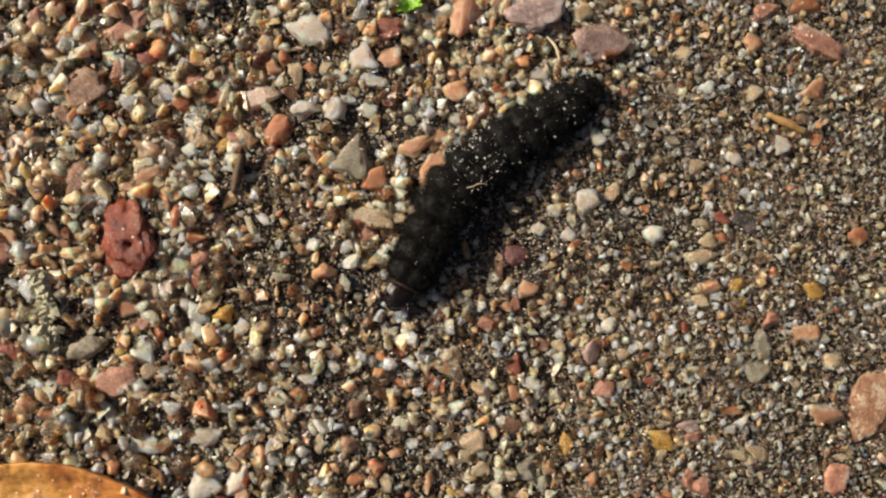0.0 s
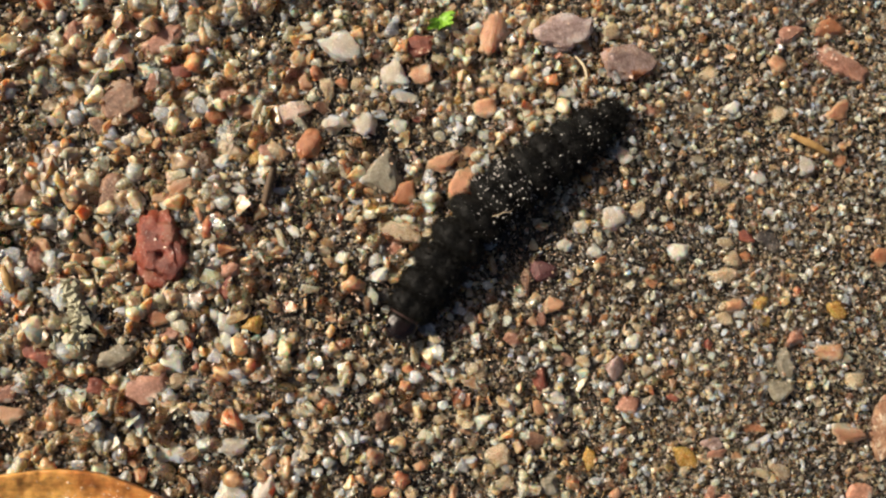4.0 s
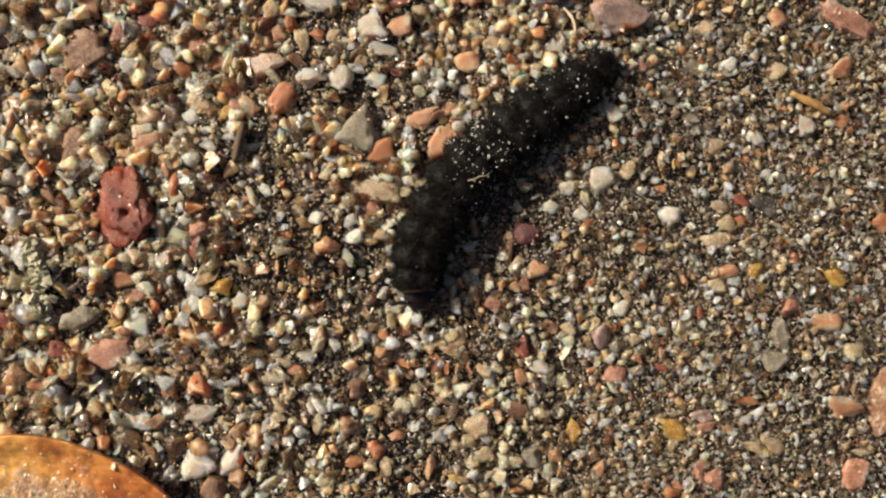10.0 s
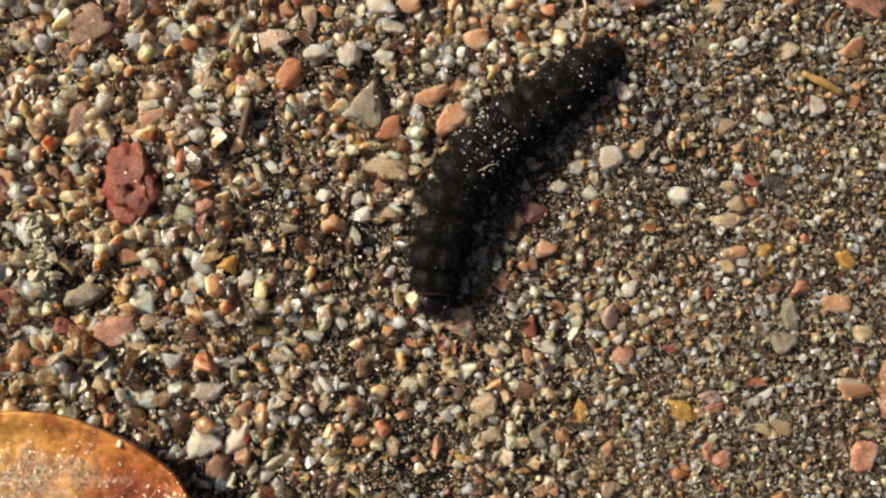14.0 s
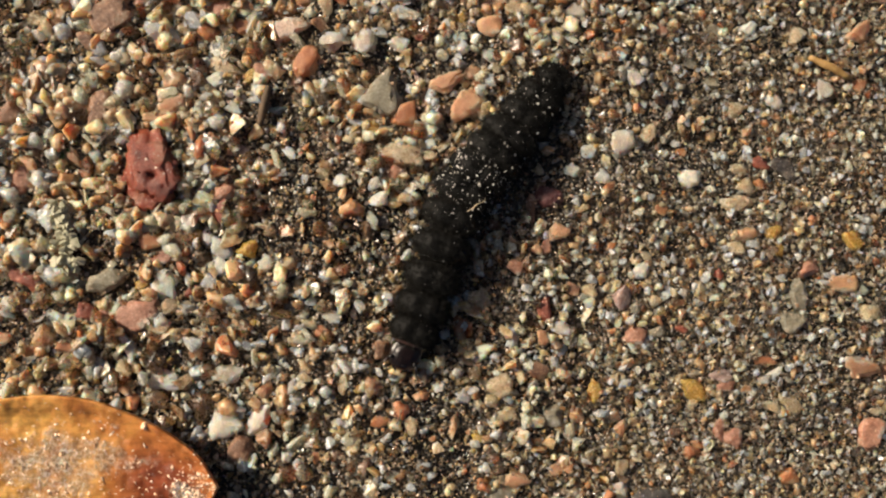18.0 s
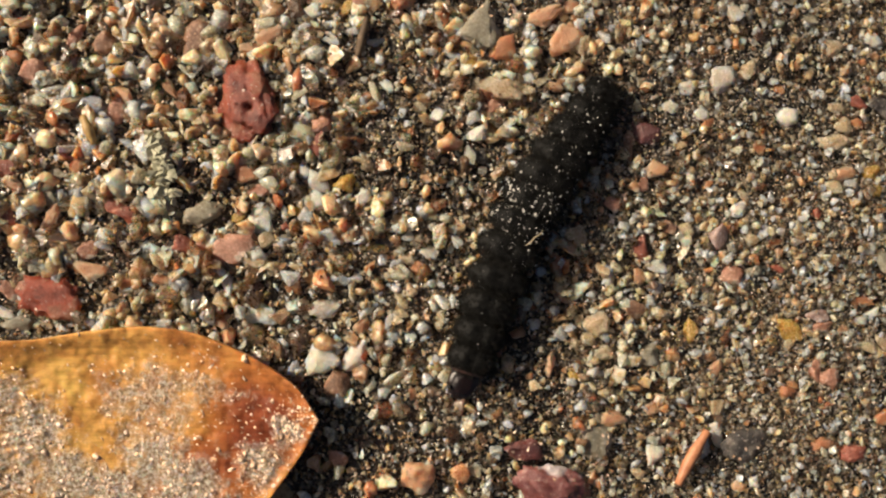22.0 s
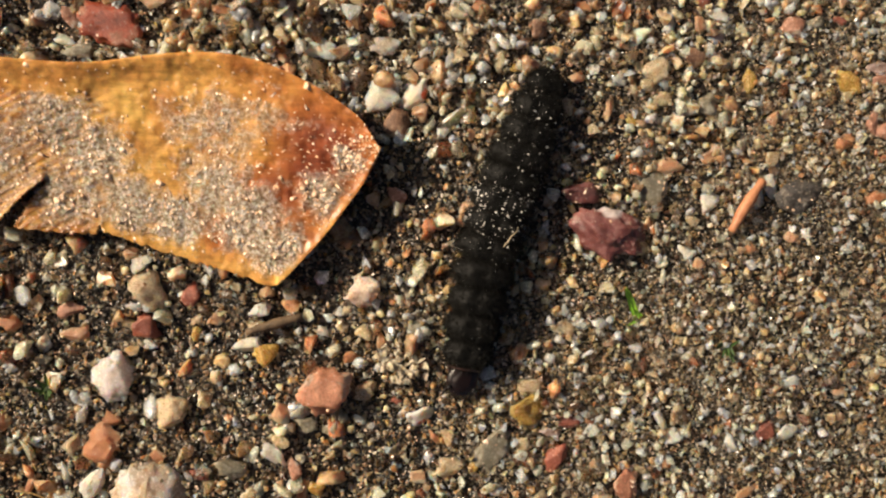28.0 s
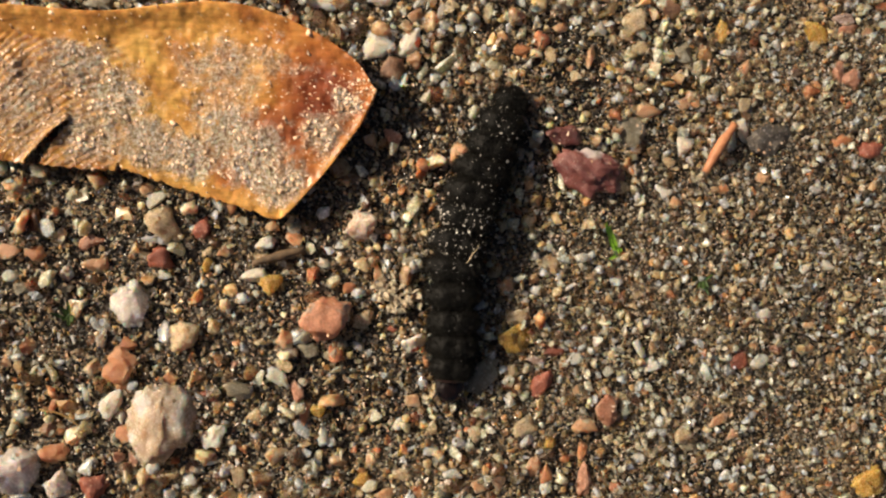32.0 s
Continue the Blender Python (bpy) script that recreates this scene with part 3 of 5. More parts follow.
stone(-6.01, 7.61, 1.47, 1.41, 1, "q")
stone(-9.04, 6.35, 1.83, 1.52, 31, "o")
stone(-8.39, 8.43, 0.81, 0.93, 90, "b")
stone(-13.09, 5.98, 2.09, 1.13, 160, "c")
stone(-11.92, 5.54, 1.02, 0.78, 21, "y")
stone(-11.30, 5.82, 0.80, 0.92, 81, "p")
stone(-4.34, 10.54, 1.70, 1.70, 1, "q")
stone(-2.95, 10.51, 1.26, 1.32, 90, "a")
stone(-3.72, 9.21, 1.72, 0.74, 171, "q")
stone(-3.11, 12.07, 2.04, 1.41, 22, "r")
stone(-5.36, 11.61, 0.94, 0.62, 32, "p")
stone(-4.17, 7.58, 1.06, 1.25, 90, "q")
stone(-3.09, 8.00, 0.80, 0.43, 1, "r")
stone(-1.55, 8.78, 0.76, 0.69, 61, "w")
stone(0.70, 8.67, 1.51, 1.26, 11, "a")
stone(-0.92, 9.11, 0.81, 0.62, 1, "y")
stone(-1.54, 5.53, 2.25, 1.06, 21, "a")
stone(-0.55, 4.42, 2.25, 1.41, 40, "a")
stone(-3.70, 3.70, 1.70, 1.39, 36, "o")
stone(-2.93, 5.57, 1.70, 0.50, 110, "l")
stone(-4.77, 4.93, 2.42, 2.42, 61, "g")
stone(-3.93, 1.70, 2.75, 1.22, 165, "c")
stone(-4.21, 0.77, 0.92, 0.74, 40, "p")
stone(-7.26, 2.68, 0.55, 0.42, 1, "w")
stone(-9.76, 1.56, 0.78, 0.72, 0, "w")
stone(-13.50, 3.29, 0.89, 0.83, 1, "q")
stone(-13.82, 5.12, 1.49, 1.07, 1, "q")
stone(-13.64, 2.23, 0.71, 0.65, 0, "o")
stone(-10.38, 3.78, 1.02, 0.48, 1, "q")
stone(-18.99, 6.19, 0.88, 0.76, 22, "y")
stone(-18.12, 6.72, 0.78, 0.48, 62, "o")
stone(-20.05, 5.18, 0.52, 0.47, 1, "w")
stone(-21.44, 5.25, 0.64, 0.58, 1, "o")
stone(-19.67, 3.53, 2.48, 1.33, 52, "b")
RED = stone(-16.85, 0.55, 4.6, 3.3, 101, "R")
stone(-21.79, 8.17, 1.56, 0.72, 72, "a")
stone(-22.80, 8.15, 1.16, 0.81, 12, "c")
stone(-21.38, 9.54, 0.87, 1.16, 1, "c")
stone(-22.92, 0.51, 1.29, 1.15, 0, "a")
stone(0.96, 12.87, 2.56, 1.92, 61, "a")
stone(0.01, 13.16, 0.95, 1.27, 90, "w")
stone(5.08, 13.05, 3.60, 2.25, 11, "l")
stone(8.76, 11.48, 3.23, 2.39, 1, "V")
stone(7.81, 13.22, 1.29, 1.29, 2, "c")
stone(18.14, 13.49, 1.86, 1.18, 21, "p")
stone(20.66, 13.99, 2.02, 1.15, 2, "o")
stone(21.46, 11.94, 3.68, 1.48, 151, "p")
stone(17.44, 11.68, 1.13, 1.20, 1, "a")
stone(21.24, 9.16, 1.51, 1.34, 59, "a")
stone(17.56, 8.93, 0.96, 1.16, 110, "c")
stone(14.93, 9.20, 0.93, 0.79, 49, "w")
stone(13.47, 11.10, 1.33, 0.80, 30, "c")
stone(21.18, 6.24, 0.94, 0.74, 1, "o")
stone(19.27, 5.95, 1.00, 1.20, 1, "q")
stone(20.88, 7.69, 0.70, 0.59, 1, "k")
stone(7.89, 2.57, 1.60, 1.53, 0, "q")
stone(8.56, 6.21, 1.09, 1.16, 1, "q")
stone(2.05, 9.73, 1.26, 1.07, 1, "c")
stone(5.28, 9.71, 1.09, 0.96, 21, "w")
stone(16.51, 5.21, 0.86, 1.12, 49, "w")
stone(14.37, 4.70, 1.11, 0.98, 1, "c")
stone(17.14, 3.29, 0.66, 0.53, 1, "w")
stone(17.05, 1.53, 1.63, 1.53, 0, "k")
stone(11.82, 0.96, 1.46, 1.17, 30, "w")
stone(14.97, 0.56, 1.18, 0.98, 0, "c")
stone(15.81, 1.84, 0.98, 0.79, 0, "r")
stone(23.59, 0.77, 1.21, 1.14, 0, "o")
stone(9.33, 3.21, 0.96, 1.09, 1, "c")
stone(6.14, 2.18, 0.89, 0.89, 0, "q")
stone(5.34, 1.14, 1.08, 0.82, 0, "q")
stone(10.94, 2.75, 0.65, 0.45, 1, "w")
stone(6.92, 0.83, 0.95, 0.89, 0, "w")
stone(-5.05, -0.77, 1.10, 0.79, 20, "w")
stone(-14.05, -0.40, 1.49, 0.77, 51, "w")
stone(-13.01, -0.49, 1.48, 1.07, 10, "p")
stone(-13.30, -1.55, 1.44, 0.72, 81, "r")
stone(-14.18, -1.70, 1.06, 0.88, 0, "a")
stone(-14.46, -2.84, 0.76, 0.71, -0, "y")
stone(-13.81, -2.96, 0.59, 0.88, 31, "w")
stone(-11.79, -3.50, 1.08, 1.20, 91, "y")
stone(-16.65, -3.19, 1.46, 0.99, -0, "o")
stone(-13.12, -3.44, 1.06, 1.36, 20, "q")
stone(-13.11, -4.40, 1.00, 1.18, -0, "q")
stone(-10.80, -4.26, 0.89, 1.19, -0, "q")
stone(-18.79, -5.27, 2.25, 1.33, 10, "g")
stone(-17.05, -5.49, 0.76, 0.52, -0, "y")
stone(-15.97, -5.49, 1.28, 1.63, 20, "w")
stone(-15.58, -6.47, 1.16, 0.99, 41, "c")
stone(-17.31, -7.05, 2.65, 1.73, 20, "p")
stone(-19.77, -6.89, 1.15, 1.04, -0, "r")
stone(-18.90, -6.95, 0.98, 0.81, -0, "p")
stone(-20.74, -8.70, 0.97, 0.74, 30, "o")
stone(-22.44, -8.91, 0.85, 0.74, -1, "o")
stone(-17.52, -8.74, 0.63, 1.38, 10, "w")
stone(-16.33, -8.93, 0.99, 0.70, -1, "r")
stone(-16.34, -9.75, 0.99, 0.87, -1, "c")
stone(-15.81, -10.32, 1.74, 1.16, -1, "q")
stone(-19.00, -9.39, 0.75, 0.69, -1, "q")
stone(-12.60, -9.98, 1.75, 1.17, 30, "q")
stone(-10.24, -9.95, 0.53, 0.59, -1, "w")
stone(-14.37, -9.01, 0.59, 0.47, -1, "o")
stone(-10.74, -10.84, 0.89, 0.89, -1, "a")
stone(-10.90, -12.32, 2.11, 1.11, 60, "F")
stone(-12.81, -12.52, 1.86, 1.68, 30, "q")
stone(-8.48, -7.28, 0.84, 0.72, -0, "c")
stone(-9.53, -6.52, 0.86, 0.67, -0, "k")
stone(-6.97, -9.54, 1.08, 0.66, 80, "w")
stone(-6.66, -10.45, 1.20, 0.60, 80, "c")
stone(-8.15, -11.32, 0.66, 0.72, -1, "w")
stone(-4.71, -8.67, 1.03, 1.03, -1, "b")
stone(-2.29, -7.33, 0.92, 0.55, -0, "o")
stone(-1.37, -7.79, 0.61, 0.55, -1, "w")
stone(-2.14, -5.50, 1.04, 0.61, 30, "r")
stone(-3.36, -5.80, 0.67, 0.73, -0, "o")
stone(-1.67, -10.58, 0.79, 0.61, -1, "w")
stone(-2.58, -11.05, 0.97, 0.61, -1, "a")
stone(-3.04, -12.60, 1.09, 0.72, 100, "c")
stone(-4.70, -12.42, 1.03, 0.72, -1, "o")
stone(-0.75, -12.64, 1.33, 0.60, 90, "a")
stone(-22.65, -5.54, 1.25, 0.97, -0, "r")
stone(2.36, -8.10, 0.98, 0.73, 59, "w")
stone(0.63, -5.82, 1.17, 0.86, 100, "c")
stone(4.07, -0.27, 1.76, 1.38, 0, "m")
stone(3.19, -1.05, 1.86, 0.62, 105, "b")
stone(4.69, -2.20, 1.26, 1.07, 0, "a")
stone(9.27, -4.16, 1.09, 0.96, -0, "w")
stone(7.04, -5.40, 0.99, 0.84, 90, "k")
stone(8.30, -5.71, 1.38, 1.25, 59, "l")
stone(4.98, -7.39, 1.25, 0.94, 19, "q")
stone(4.05, -6.31, 1.54, 0.92, 80, "r")
stone(6.41, -5.30, 0.95, 0.82, -0, "c")
stone(2.34, -4.14, 1.06, 0.94, -0, "p")
stone(8.92, -7.73, 1.40, 1.08, -1, "p")
stone(11.48, -7.29, 0.77, 0.51, -0, "r")
stone(13.44, -4.27, 0.58, 0.65, -0, "r")
stone(17.82, -5.29, 1.89, 1.26, 94, "g")
stone(16.37, -6.01, 1.02, 0.89, 58, "w")
stone(17.57, -6.80, 1.64, 1.31, -0, "g")
stone(21.93, -6.26, 1.33, 1.00, -0, "c")
stone(21.37, -9.26, 2.37, 1.25, 170, "a")
stone(24.21, -8.82, 4.79, 2.75, 73, "D")
stone(21.96, -12.73, 1.91, 1.47, 58, "p")
stone(21.02, -2.28, 1.20, 1.13, 0, "y")
stone(12.02, -10.55, 1.60, 1.21, 170, "y")
stone(6.78, -10.79, 1.60, 0.80, 95, "y")
stone(17.40, -11.25, 1.62, 0.84, 160, "c")
stone(16.45, -9.52, 1.17, 0.72, -1, "w")
stone(14.30, -13.12, 1.24, 1.05, 100, "p")
stone(8.25, -12.65, 1.04, 0.74, 90, "a")
stone(16.40, -1.97, 1.11, 0.85, 0, "y")
stone(14.93, -2.13, 1.30, 0.85, 0, "a")
stone(10.26, -0.88, 0.77, 0.71, 0, "o")
stone(14.47, -0.39, 2.28, 0.91, 0, "c")
stone(18.51, -3.87, 1.19, 1.12, -0, "p")
stone(20.31, -4.67, 1.99, 0.99, -0, "a")
stone(2.17, -11.18, 0.62, 0.56, -1, "w")
stone(2.01, -11.93, 1.11, 0.80, -1, "c")
stone(4.49, -11.97, 1.37, 1.37, -1, "g")
stone(3.72, -9.68, 1.12, 1.06, -1, "b")
stone(-28.48, 2.16, 0.95, 0.83, 3, "o")
stone(-27.48, 1.50, 1.39, 1.39, 3, "p")
stone(-26.39, 1.99, 1.12, 0.67, 3, "w")
stone(-25.46, 3.48, 1.43, 0.97, 34, "p")
stone(-25.69, 2.17, 1.04, 0.58, 63, "w")
stone(-24.04, 3.27, 1.41, 1.41, 3, "b")
stone(-23.70, 1.69, 0.85, 0.73, 3, "q")
stone(-26.89, 0.37, 0.96, 0.68, 132, "w")
stone(-28.56, -3.45, 1.11, 1.11, 2, "r")
stone(-28.11, -4.15, 1.11, 0.72, 162, "a")
stone(-26.18, -3.63, 1.12, 0.95, 2, "g")
stone(-25.22, -3.01, 0.98, 0.87, 73, "o")
stone(-26.25, -5.65, 1.41, 1.13, 33, "a")
stone(-26.35, -6.66, 2.23, 0.73, 172, "w")
stone(-24.50, -7.31, 1.24, 0.96, 2, "p")
stone(-23.69, -6.56, 0.98, 0.75, 92, "w")
stone(-24.19, -8.31, 1.69, 1.13, 12, "a")
stone(-23.35, -0.18, 1.74, 1.04, 82, "p")
stone(-27.22, -1.80, 0.84, 0.84, 3, "w")
stone(-25.99, -1.31, 0.78, 0.67, 3, "o")
stone(-28.19, -5.87, 0.83, 0.94, 2, "r")
stone(-27.63, -5.99, 0.80, 0.52, 82, "c")
stone(-26.15, -9.76, 3.21, 2.35, 2, "R")
stone(-28.06, -9.45, 1.22, 1.11, 2, "p")
stone(-27.72, -11.02, 1.95, 0.83, 2, "g")
stone(-11.80, -13.77, 1.46, 1.46, 1, "b")
stone(-9.44, -14.15, 0.77, 0.65, 92, "w")
stone(-7.96, -14.26, 0.65, 0.41, 102, "o")
stone(-11.67, -17.59, 1.30, 0.94, 122, "p")
stone(-7.60, -18.54, 1.84, 1.66, 1, "a")
stone(-7.44, -20.52, 1.83, 1.18, 11, "p")
stone(2.66, -15.41, 1.53, 0.92, 6, "a")
stone(4.93, -17.32, 1.15, 1.02, 82, "w")
stone(-2.18, -17.04, 2.11, 1.21, 1, "m")
stone(-0.60, -19.02, 4.25, 2.73, 152, "P")
stone(4.49, -20.53, 0.80, 0.74, 1, "a")
stone(8.38, -16.29, 1.52, 0.85, 102, "w")
stone(8.33, -14.77, 1.10, 0.85, 61, "c")
stone(4.91, -14.85, 1.11, 0.68, 21, "a")
stone(12.06, -13.92, 0.95, 0.95, 1, "o")
stone(17.52, -15.17, 1.15, 0.96, 11, "o")
stone(14.05, -16.63, 1.27, 0.83, 1, "o")
stone(12.87, -19.25, 0.92, 0.43, 102, "w")
stone(15.66, -17.06, 1.60, 0.96, 1, "r")
stone(1.75, -16.67, 2.10, 1.74, 82, "g")
stone(-4.70, -18.19, 0.90, 0.72, 1, "c")
stone(1.24, -19.74, 1.04, 0.91, 1, "c")
stone(3.85, -20.00, 1.05, 0.92, 1, "w")
stone(-25.76, -27.43, 2.68, 2.12, 106, "W")
stone(-22.81, -29.06, 1.85, 1.73, 2, "c")
stone(-15.07, -27.70, 2.85, 2.41, 62, "S")
stone(-12.18, -25.12, 1.14, 0.57, 92, "a")
stone(-13.72, -26.07, 0.82, 0.69, 2, "o")
stone(-13.02, -27.79, 1.27, 1.08, 72, "c")
stone(-17.22, -29.04, 1.25, 1.13, 2, "a")
stone(-15.95, -29.64, 1.26, 0.88, 12, "g")
stone(-14.84, -29.93, 0.82, 0.63, 2, "g")
stone(-26.23, -30.84, 2.12, 1.75, 52, "o")
stone(-25.86, -29.63, 1.04, 0.86, 2, "o")
stone(-27.81, -30.95, 1.10, 1.04, 2, "c")
stone(-23.92, -33.85, 4.62, 3.98, 62, "Q")
stone(-26.71, -32.97, 1.89, 1.13, 62, "w")
stone(-25.90, -34.70, 1.05, 1.05, 1, "o")
stone(-26.17, -33.75, 0.95, 0.44, 101, "w")
stone(-22.53, -33.98, 0.62, 0.62, 1, "c")
stone(-20.96, -34.58, 1.77, 1.26, 52, "w")
stone(-29.70, -35.90, 1.72, 1.17, 22, "o")
stone(-31.66, -36.89, 2.93, 2.63, 22, "W")
stone(-29.37, -37.58, 1.89, 1.52, 62, "W")
stone(-27.53, -37.67, 1.84, 1.54, 1, "r")
stone(-31.31, -29.96, 1.06, 0.94, 91, "o")
stone(-29.90, -33.21, 0.94, 0.63, 101, "o")
stone(-19.63, -31.98, 1.56, 1.25, 12, "g")
stone(-17.46, -31.22, 1.71, 0.95, 136, "q")
stone(-16.50, -31.90, 1.21, 0.77, 121, "p")
stone(-15.99, -33.17, 1.54, 0.64, 82, "o")
stone(-15.29, -33.15, 0.95, 0.82, 1, "y")
stone(-15.00, -34.43, 1.42, 0.65, 102, "w")
stone(-14.50, -34.91, 0.63, 0.63, 1, "w")
stone(-19.04, -25.62, 1.56, 0.93, 27, "w")
stone(-18.61, -24.51, 1.06, 0.81, 22, "c")
stone(-18.10, -26.06, 1.37, 1.24, 2, "y")
stone(-21.68, -25.09, 0.94, 0.56, 82, "y")
stone(-24.14, -24.72, 1.53, 1.34, 2, "r")
stone(-27.77, -25.32, 1.51, 1.03, 2, "a")
stone(-29.27, -25.84, 0.93, 0.74, 62, "q")
stone(-30.94, -24.82, 1.20, 0.90, 2, "o")
stone(-29.26, -26.62, 0.91, 0.60, 2, "g")
stone(-23.97, -22.84, 2.31, 1.82, 152, "c")
stone(-22.04, -23.08, 1.37, 1.06, 101, "r")
stone(-13.22, -22.57, 2.08, 1.89, 32, "G")
stone(-24.52, -21.62, 1.22, 1.03, 2, "q")
stone(-24.99, -21.03, 0.79, 0.73, 2, "a")
stone(-27.95, -24.08, 1.51, 0.91, 2, "p")
stone(-18.48, -23.72, 1.24, 0.74, 12, "w")
stone(-18.20, -22.77, 0.93, 0.74, 2, "a")
stone(-10.45, -36.61, 1.16, 0.77, 1, "c")
stone(-12.68, -36.98, 1.09, 0.96, 1, "y")
stone(-11.37, -37.77, 1.28, 0.77, 1, "a")
stone(-9.45, -37.57, 0.99, 0.66, 102, "o")
stone(-8.74, -35.16, 1.10, 0.77, 1, "w")
stone(-22.30, -36.53, 0.75, 0.56, 1, "a")
stone(-19.64, -36.96, 1.29, 0.97, 82, "c")
stone(-4.29, -28.64, 2.14, 1.75, 2, "y")
stone(-6.03, -30.80, 2.70, 1.48, 52, "g")
stone(-4.42, -30.59, 1.10, 0.90, 63, "c")
stone(-2.60, -31.19, 1.68, 1.29, 32, "r")
stone(1.15, -32.56, 1.97, 1.64, 93, "S")
stone(-0.02, -33.58, 1.46, 1.20, 152, "a")
stone(-0.11, -35.06, 1.11, 0.65, 73, "o")
stone(0.14, -36.71, 2.31, 0.92, 83, "p")
stone(-3.46, -33.66, 1.44, 1.31, 1, "c")
stone(-6.36, -34.22, 0.97, 0.97, 1, "c")
stone(-5.76, -33.07, 0.84, 0.71, 1, "w")
stone(5.81, -33.93, 1.33, 1.13, 93, "c")
stone(3.58, -29.86, 1.06, 0.99, 2, "w")
stone(2.86, -28.90, 1.13, 0.93, 152, "q")
stone(5.32, -28.50, 0.53, 0.53, 2, "w")
stone(7.94, -33.05, 1.45, 0.66, 32, "a")
stone(12.96, -27.27, 0.88, 0.54, 2, "a")
stone(17.21, -36.53, 2.24, 1.70, 21, "y")
stone(-0.72, -29.66, 0.97, 0.84, 63, "w")
stone(-2.05, -29.22, 1.30, 0.78, 2, "r")
stone(-4.25, -27.34, 1.42, 0.97, 2, "c")
stone(10.05, -26.70, 1.14, 0.67, 2, "w")
stone(13.74, -23.78, 0.81, 0.68, 2, "w")
stone(-2.86, -35.95, 1.43, 0.91, 63, "a")
stone(-2.18, -36.43, 1.33, 0.80, 103, "o")
stone(3.22, -35.32, 0.80, 0.67, 1, "w")
stone(-6.06, -37.17, 0.98, 0.85, 1, "a")
stone(10.07, -29.51, 1.15, 0.94, 2, "q")
stone(8.89, -29.54, 1.31, 1.05, 63, "r")
stone(6.93, -30.26, 1.34, 0.67, 123, "w")
stone(-20.22, 7.07, 1.13, 1.01, 0, "b")
stone(-17.57, 9.54, 0.89, 1.19, 0, "p")
stone(-15.77, 8.88, 0.83, 0.89, 0, "q")
stone(-15.86, 7.46, 1.19, 0.95, 80, "q")
stone(-14.43, 7.46, 0.77, 0.53, 80, "w")
stone(-16.94, 8.09, 0.65, 0.53, 0, "c")
stone(-16.48, 5.61, 0.71, 0.42, 140, "a")
stone(-15.44, 6.00, 0.77, 0.71, 0, "c")
stone(-22.70, 4.07, 0.77, 0.59, 0, "W")
stone(-17.94, 4.45, 0.65, 0.53, 0, "o")
stone(-17.77, 3.58, 0.53, 0.42, 0, "o")
stone(-18.46, 3.26, 0.71, 0.53, 0, "c")
stone(-15.74, 3.94, 1.72, 0.89, 30, "a")
stone(-16.76, 3.26, 1.19, 0.65, 0, "a")
stone(-15.34, 3.37, 0.89, 0.65, 0, "c")
stone(-14.20, 3.20, 0.53, 0.42, 0, "o")
stone(-12.84, 4.52, 0.53, 0.42, 0, "w")
stone(-12.23, 4.36, 0.50, 0.42, 0, "w")
stone(-12.64, 3.76, 1.01, 0.71, 0, "q")
stone(-14.58, 0.36, 0.71, 0.53, 0, "c")
stone(-10.65, 0.98, 0.65, 0.53, 0, "o")
stone(-12.14, 1.66, 0.71, 0.53, 0, "l")
stone(-20.75, 0.95, 1.19, 0.59, 120, "a")
stone(-18.77, 0.44, 0.77, 0.65, 0, "o")
stone(-18.33, -0.13, 0.83, 0.42, 100, "a")
stone(-20.16, 0.11, 0.89, 0.53, 130, "o")
stone(-19.00, -0.87, 0.89, 0.71, 0, "a")
stone(-22.08, -0.53, 0.71, 0.65, 0, "c")
stone(-11.54, 9.81, 0.71, 0.48, 90, "a")
stone(-6.42, 9.89, 0.77, 0.77, 0, "c")
stone(-5.53, 9.48, 1.01, 0.77, 0, "q")
stone(-4.91, 8.60, 0.71, 0.53, 0, "c")
stone(1.02, 10.83, 0.89, 0.77, 60, "c")
stone(2.54, 10.29, 0.59, 0.56, 0, "w")
stone(4.25, 8.48, 0.95, 0.59, 0, "c")
stone(5.42, 11.18, 1.19, 0.42, 120, "c")
stone(-0.14, 6.18, 1.01, 0.77, 0, "a")
stone(0.67, 7.18, 1.01, 0.71, 150, "w")
stone(1.17, 6.44, 0.71, 0.59, 0, "c")
stone(0.08, 5.56, 0.53, 0.48, 0, "o")
stone(-5.86, 5.43, 0.53, 0.48, 0, "c")
stone(-7.62, 5.51, 0.53, 0.48, 0, "w")
stone(-5.41, 3.00, 0.89, 0.77, 0, "y")
stone(-1.96, 3.39, 0.59, 0.48, 0, "c")
stone(-1.83, 4.32, 0.45, 0.42, 0, "y")
stone(-2.38, 2.27, 0.77, 0.53, 0, "q")
stone(-4.69, 0.27, 0.71, 0.53, 90, "c")
stone(-7.97, 0.56, 0.77, 0.65, 0, "c")
stone(-7.03, 0.20, 0.89, 0.77, 0, "q")
stone(-1.63, 2.23, 0.89, 0.48, 30, "c")
stone(3.48, 1.11, 0.71, 0.53, 110, "c")
stone(11.46, 10.23, 0.50, 0.48, 0, "w")
stone(9.99, 8.84, 0.89, 0.71, 0, "p")
stone(12.88, 9.05, 1.01, 0.77, 0, "g")
stone(17.92, 10.20, 0.65, 0.42, 60, "w")
stone(12.91, 6.19, 1.07, 0.59, 0, "g")
stone(11.66, 7.16, 0.89, 0.71, 0, "g")
stone(11.39, 3.63, 0.89, 0.59, 140, "c")
stone(12.32, 3.66, 0.59, 0.42, 90, "o")
stone(15.75, 4.54, 0.59, 0.53, 0, "w")
stone(16.07, 4.03, 0.53, 0.48, 0, "o")
stone(16.69, 4.42, 0.59, 0.48, 0, "o")
stone(13.27, 2.17, 0.53, 0.53, 0, "w")
